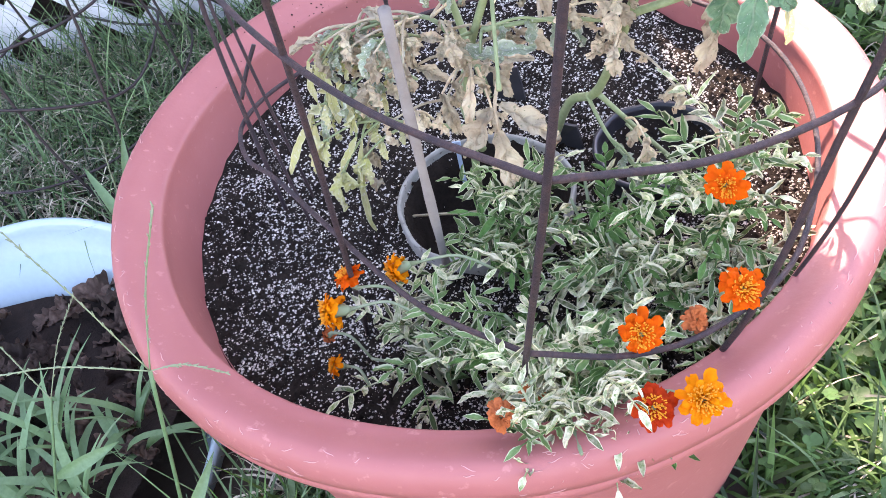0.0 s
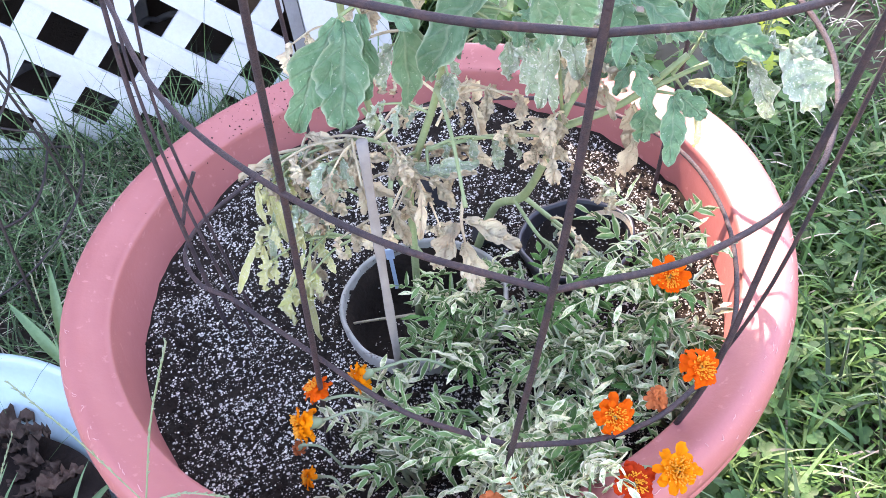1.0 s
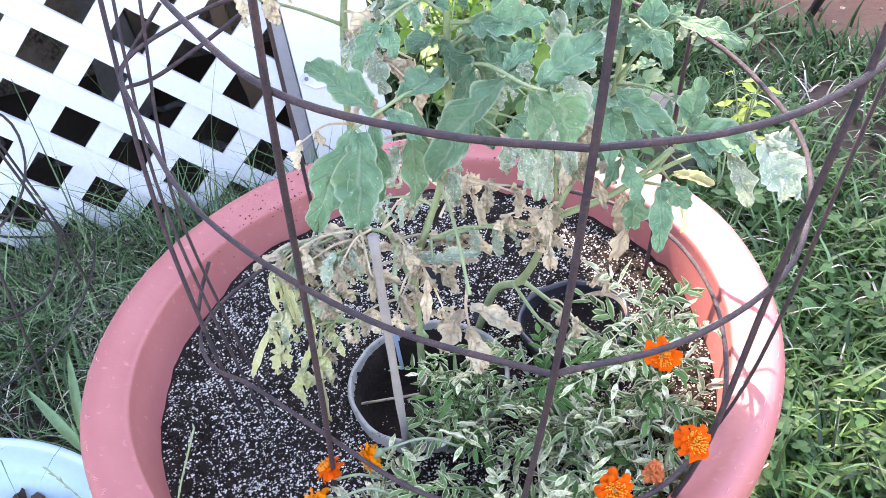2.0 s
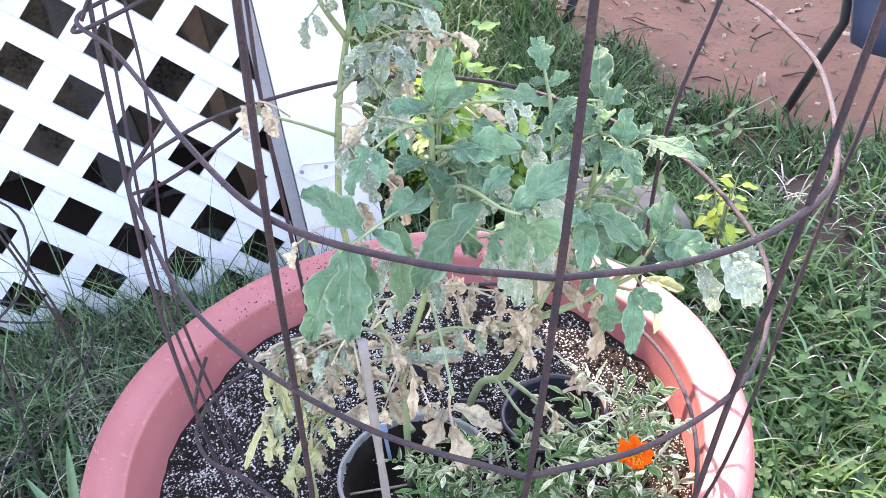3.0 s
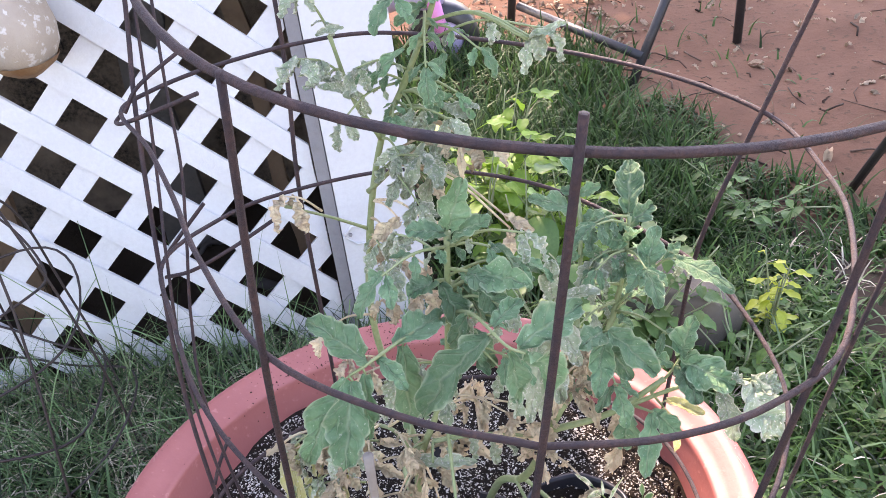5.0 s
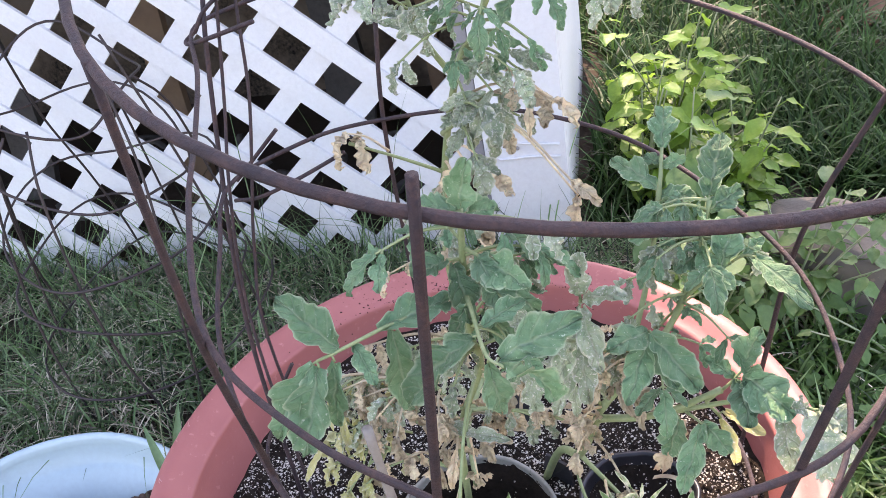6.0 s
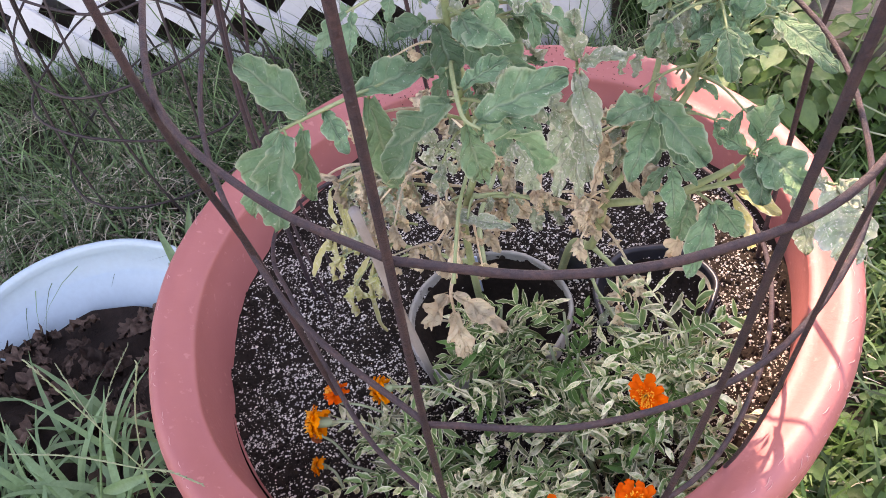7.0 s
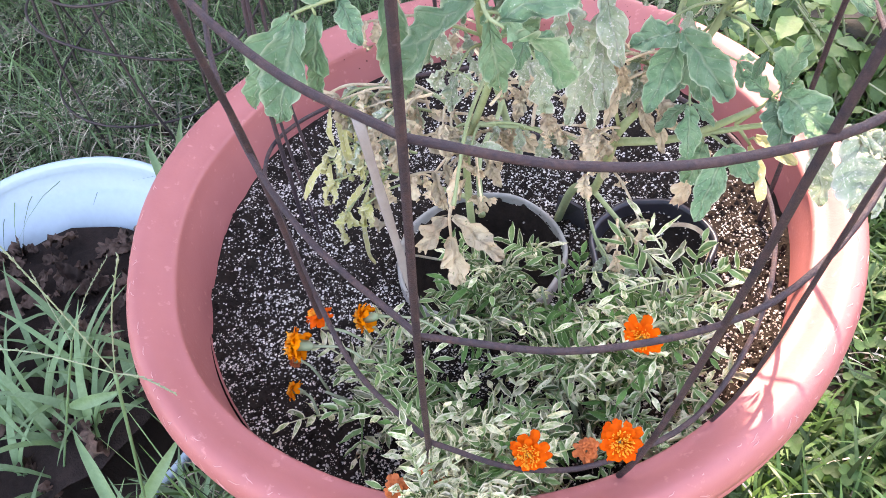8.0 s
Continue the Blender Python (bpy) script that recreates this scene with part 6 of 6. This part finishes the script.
def stone(name, centre, size, seed, label):
    bm = bmesh.new()
    bmesh.ops.create_icosphere(bm, subdivisions=4, radius=1)
    for v in bm.verts:
        c = v.co
        k = 0.82 + 0.25 * noise.noise((c.x * 1.3 + seed, c.y * 1.3, c.z * 1.3)) + 0.07 * noise.noise((c.x * 4, c.y * 4, c.z * 4 + seed)) + 0.03 * noise.noise((c.x * 13, c.y * 13, c.z * 13 + seed))
        q = Vector((math.copysign(abs(c.x) ** 0.65, c.x), math.copysign(abs(c.y) ** 0.65, c.y), math.copysign(abs(c.z) ** 0.65, c.z)))
        v.co = (centre[0] + q.x * size[0] * k, centre[1] + q.y * size[1] * k, centre[2] + q.z * size[2] * k)
    me = bpy.data.meshes.new(name)
    bm.to_mesh(me)
    bm.free()
    me.materials.append(STONE)
    me.polygons.foreach_set("use_smooth", [True] * len(me.polygons))
    return tagged(new(name, me), label, "stone")


stone("stone", (0.400, 0.690, 0.085), (0.150, 0.11, 0.10), 2.0, "grey-brown stone block lying in the grass")

# ---- leafy weeds ----
WEED_GOLD = material("yellow_weed_leaf", (0.42, 0.50, 0.05), (0.50, 0.55, 0.09), 30, 0.45, bump=0.3, fine=160, through_light=0.4)
WEED = material("weed_leaf", (0.17, 0.32, 0.040), (0.27, 0.42, 0.055), 30, 0.45, bump=0.3, fine=160, through_light=0.45, per_object=0.2)
WEED_DARK = material("dark_weed_leaf", (0.10, 0.20, 0.055), (0.15, 0.26, 0.07), 30, 0.45, bump=0.3, fine=160, through_light=0.4, per_object=0.2)


def weed(place, height, spread, stems, per_stem, leaf, mat, label, seed):
    g = random.Random(seed)
    z = ground_height(place[0], place[1])
    plant = thing("leafy_weed", (place[0], place[1], z), label, "plant", "weeds round the house corner")
    for _ in range(stems):
        w, q = g.uniform(0, 6.28), spread * math.sqrt(g.random())
        h = height * g.uniform(0.5, 1.0)
        tip = Vector((place[0] + q * math.cos(w), place[1] + q * math.sin(w), z + h))
        path = spline([(place[0] + g.uniform(-.3, .3) * spread, place[1] + g.uniform(-.3, .3) * spread, z - 0.005), (Vector((place[0], place[1], z)) * 0.6 + tip * 0.4 + Vector((0, 0, h * 0.12))), tip], 6)
        under(plant, part("stem", tube(path, [0.0026 - 0.00012 * i for i in range(len(path))], 5), MARI_STEM))
        for k in range(per_stem):
            p = path[min(len(path) - 1, 3 + int((len(path) - 3) * k / per_stem))]
            a = k * 2.4 + g.uniform(-.4, .4)
            d = Vector((math.cos(a), math.sin(a), g.uniform(0.0, 0.7)))
            ln = leaf * g.uniform(0.6, 1.15)
            stalk = p + d.normalized() * ln * 0.5
            geo = joined([tube([p, stalk], 0.0009, 4), leaflet(stalk, d - Vector((0, 0, g.uniform(0.2, 0.8))), (0, 0, 1), ln, ln * 0.30, 0, g.uniform(0.2, 0.9), 0.2, 7, g.uniform(0, 9), 0.08)])
            under(plant, part("leaf", geo, mat))


weed((0.17, 1.02), 0.34, 0.16, 15, 9, 0.048, WEED, "bright yellow-green leafy weed in sunlight", 41)
weed((0.28, 0.88), 0.24, 0.15, 13, 9, 0.048, WEED, "yellow-green leafy weed in sunlight", 42)
weed((0.35, 0.60), 0.24, 0.15, 16, 8, 0.046, WEED_DARK, "leafy green weed behind the planter", 43)
weed((0.22, 0.53), 0.22, 0.12, 11, 8, 0.048, WEED_DARK, "leafy green weed behind the planter", 44)
weed((0.585, 0.63), 0.19, 0.045, 5, 7, 0.028, WEED_GOLD, "small yellow-green weed standing in grass", 45)
weed((0.12, 0.86), 0.34, 0.08, 5, 7, 0.055, WEED, "tall yellow-green weed by the corner board", 46)
weed((0.19, 0.78), 0.32, 0.07, 5, 4, 0.085, WEED_DARK, "broad-leaved dark green weed by the corner board", 49)
weed((0.70, 1.05), 0.12, 0.20, 9, 6, 0.034, WEED_DARK, "low weed at the edge of the dirt", 50)
weed((0.50, 0.52), 0.13, 0.16, 8, 5, 0.030, WEED_DARK, "low spreading weed in the lawn", 47)
weed((0.42, 0.30), 0.10, 0.16, 7, 5, 0.026, WEED_DARK, "low spreading weed in the lawn", 48)

# ---- far yard: folding metal frame, toy, navy seat ----
STEEL = material("dark_painted_steel", (0.035, 0.037, 0.042), (0.07, 0.06, 0.055), 25, 0.45, 0.4, 0.2, 200)
NAVY = material("navy_fabric", (0.02, 0.028, 0.055), (0.035, 0.04, 0.07), 12, 0.75, bump=0.3, fine=300)
frame_ob = thing("folding_metal_frame", (0.62, 1.8, 0.03), "dark folding metal chair frame standing on dirt", "chair")
for pts in ([(0.595, 1.73, 0.03), (0.725, 1.845, 0.24), (0.90, 2.00, 0.52)], [(0.340, 2.28, 0.03), (0.42, 2.36, 0.66)], [(0.372, 2.27, 0.118), (0.640, 1.765, 0.110)], [(0.967, 1.97, 0.03), (1.02, 2.02, 0.75)], [(0.76, 2.6, 0.05), (0.98, 1.985, 0.22)], [(0.76, 2.6, 0.03), (0.82, 2.62, 0.75)]):
    under(frame_ob, part("bar", tube(pts, 0.013, 10), STEEL))
chair = thing("camp_chair", (1.18, 1.02, 0.03), "navy fabric camp chair with dark tube legs on dirt", "chair")
pv = [(0.955 + 0.46 * a + 0.02 * (1 - b) * (0.5 - a), 0.93 + 0.05 * b - 0.03 * math.sin(math.pi * a), 0.20 + 0.55 * b + 0.05 * (2 * a - 1) ** 4 * (1 - b)) for a in np.linspace(0, 1, 13) for b in np.linspace(0, 1, 9)]
panel = under(chair, part("fabric_panel", (pv, [(i * 9 + j, (i + 1) * 9 + j, (i + 1) * 9 + j + 1, i * 9 + j + 1) for i in range(12) for j in range(8)]), NAVY))
panel.modifiers.new("thick", "SOLIDIFY").thickness = 0.012
for pts in ([(0.925, 1.09, 0.03), (0.975, 0.985, 0.27), (0.985, 0.975, 0.78)], [(1.40, 1.09, 0.03), (1.41, 0.985, 0.27), (1.41, 0.975, 0.78)], [(1.10, 0.99, 0.26), (1.35, 1.25, 0.03)], [(1.41, 0.99, 0.26), (1.42, 1.42, 0.03)]):
    under(chair, part("leg", tube(pts, 0.010, 8), STEEL))
PINK = material("pink_plastic", (0.72, 0.25, 0.50), (0.62, 0.20, 0.42), 10, 0.4, bump=0.05)
LILAC = material("lilac_plastic", (0.58, 0.50, 0.70), (0.50, 0.42, 0.64), 10, 0.4, bump=0.05)
VIOLET = material("violet_plastic", (0.14, 0.08, 0.45), (0.20, 0.12, 0.5), 10, 0.4, bump=0.05)
toy = thing("ride_on_toy", (0.10, 2.12, 0.03), "small pink and purple plastic ride-on toy in the grass", "toy")


def wheel(c, r, half):
    prof = [(-half, r * 0.55), (-half, r * 0.92), (-half * 0.6, r), (half * 0.6, r), (half, r * 0.92), (half, r * 0.55)]
    v, f = [], []
    for yy, rr in prof:
        for k in range(28):
            w = 2 * math.pi * k / 28
            v.append((c[0] + rr * math.cos(w), c[1] + yy, c[2] + rr * math.sin(w)))
    for i in range(5):
        for k in range(28):
            q = (k + 1) % 28
            f.append((i * 28 + k, i * 28 + q, (i + 1) * 28 + q, (i + 1) * 28 + k))
    hub = lathe([(0.001, -half * 0.8), (r * 0.5, -half * 0.9), (r * 0.57, -half * 0.5), (r * 0.57, half * 0.5), (r * 0.5, half * 0.9), (0.001, half * 0.8)], 24)
    hv = [(c[0] + a, c[1] + h, c[2] + b) for a, b, h in hub[0]]
    return (v, f), (hv, hub[1])


for c in ((0.12, 2.05, 0.135), (-0.25, 2.15, 0.135)):
    tyre, hub = wheel(c, 0.105, 0.04)
    wh = under(toy, part("wheel", tyre, BLACK))
    hb = part("hub", hub, LILAC)
    hb.parent = wh
    hb.matrix_parent_inverse = Matrix.Identity(4)
under(toy, part("fork", joined([tube([(0.12, 2.0, 0.13), (0.10, 2.0, 0.26)], 0.02, 8), tube([(0.12, 2.10, 0.13), (0.10, 2.10, 0.26)], 0.02, 8)]), PINK))
bodyv = [tube(spline([(0.14, 2.05, 0.27), (0.0, 2.07, 0.30), (-0.15, 2.1, 0.26), (-0.32, 2.12, 0.28)], 6), [0.04, 0.06, 0.07, 0.07] + [0.075] * 12 + [0.07, 0.06, 0.04], 14)]
under(toy, part("body", joined(bodyv), LILAC))
under(toy, part("saddle", joined([tube(spline([(-0.05, 2.08, 0.37), (-0.2, 2.1, 0.38), (-0.34, 2.12, 0.40)], 6), [0.03] + [0.06] * 11 + [0.04], 14)]), VIOLET))
under(toy, part("handlebar", joined([tube([(0.08, 1.92, 0.46), (0.08, 2.05, 0.44), (0.08, 2.18, 0.46)], 0.015, 8), tube([(0.10, 2.05, 0.26), (0.08, 2.05, 0.45)], 0.018, 8)]), VIOLET))

# ---- tree that shades the yard ----
BARK = material("tree_bark", (0.10, 0.075, 0.055), (0.06, 0.045, 0.035), 12, 0.9, bump=0.9, fine=60)
CROWN = material("tree_leaf", (0.06, 0.11, 0.03), (0.09, 0.15, 0.04), 3, 0.5, bump=0.1, through_light=0.35, per_island=0.25)


def tree(place, height, reach, leaves, seed):
    g = random.Random(seed)
    x, y = place
    top = thing("tree", (x, y, 0.03), "broad leafy tree that shades the bare dirt", "tree")
    under(top, part("trunk", tube(spline([(x, y, 0.0), (x + 0.05, y, height * 0.3), (x - 0.05, y + 0.05, height * 0.6), (x, y, height * 0.95)], 6), [0.19 - 0.009 * i for i in range(19)], 14), BARK))
    ends, limbs = [], []
    for k in range(16):
        w = k * 2.4
        h = height * g.uniform(0.45, 0.85)
        r = reach * g.uniform(0.5, 1.0)
        end = Vector((x + r * math.cos(w), y + r * math.sin(w), h + height * g.uniform(0.05, 0.2)))
        limbs.append(tube(spline([(x, y, h * 0.8), (Vector((x, y, h)) + end) / 2, end], 5), [0.06 - 0.005 * i for i in range(11)], 8))
        ends += [Vector((x, y, h)).lerp(end, q) for q in (0.5, 0.75, 1.0)]
    under(top, part("limbs", joined(limbs), BARK))
    pts = []
    for _ in range(leaves):
        e = g.choice(ends)
        pts.append((e.x + g.gauss(0, reach * 0.15), e.y + g.gauss(0, reach * 0.15), e.z + g.gauss(0, reach * 0.10)))
    under(top, part("crown", blades(pts, 0.12, 0.07, 1.6, 2, seed), CROWN))


tree((0.20, 6.1), 5.4, 1.12, 12000, 51)
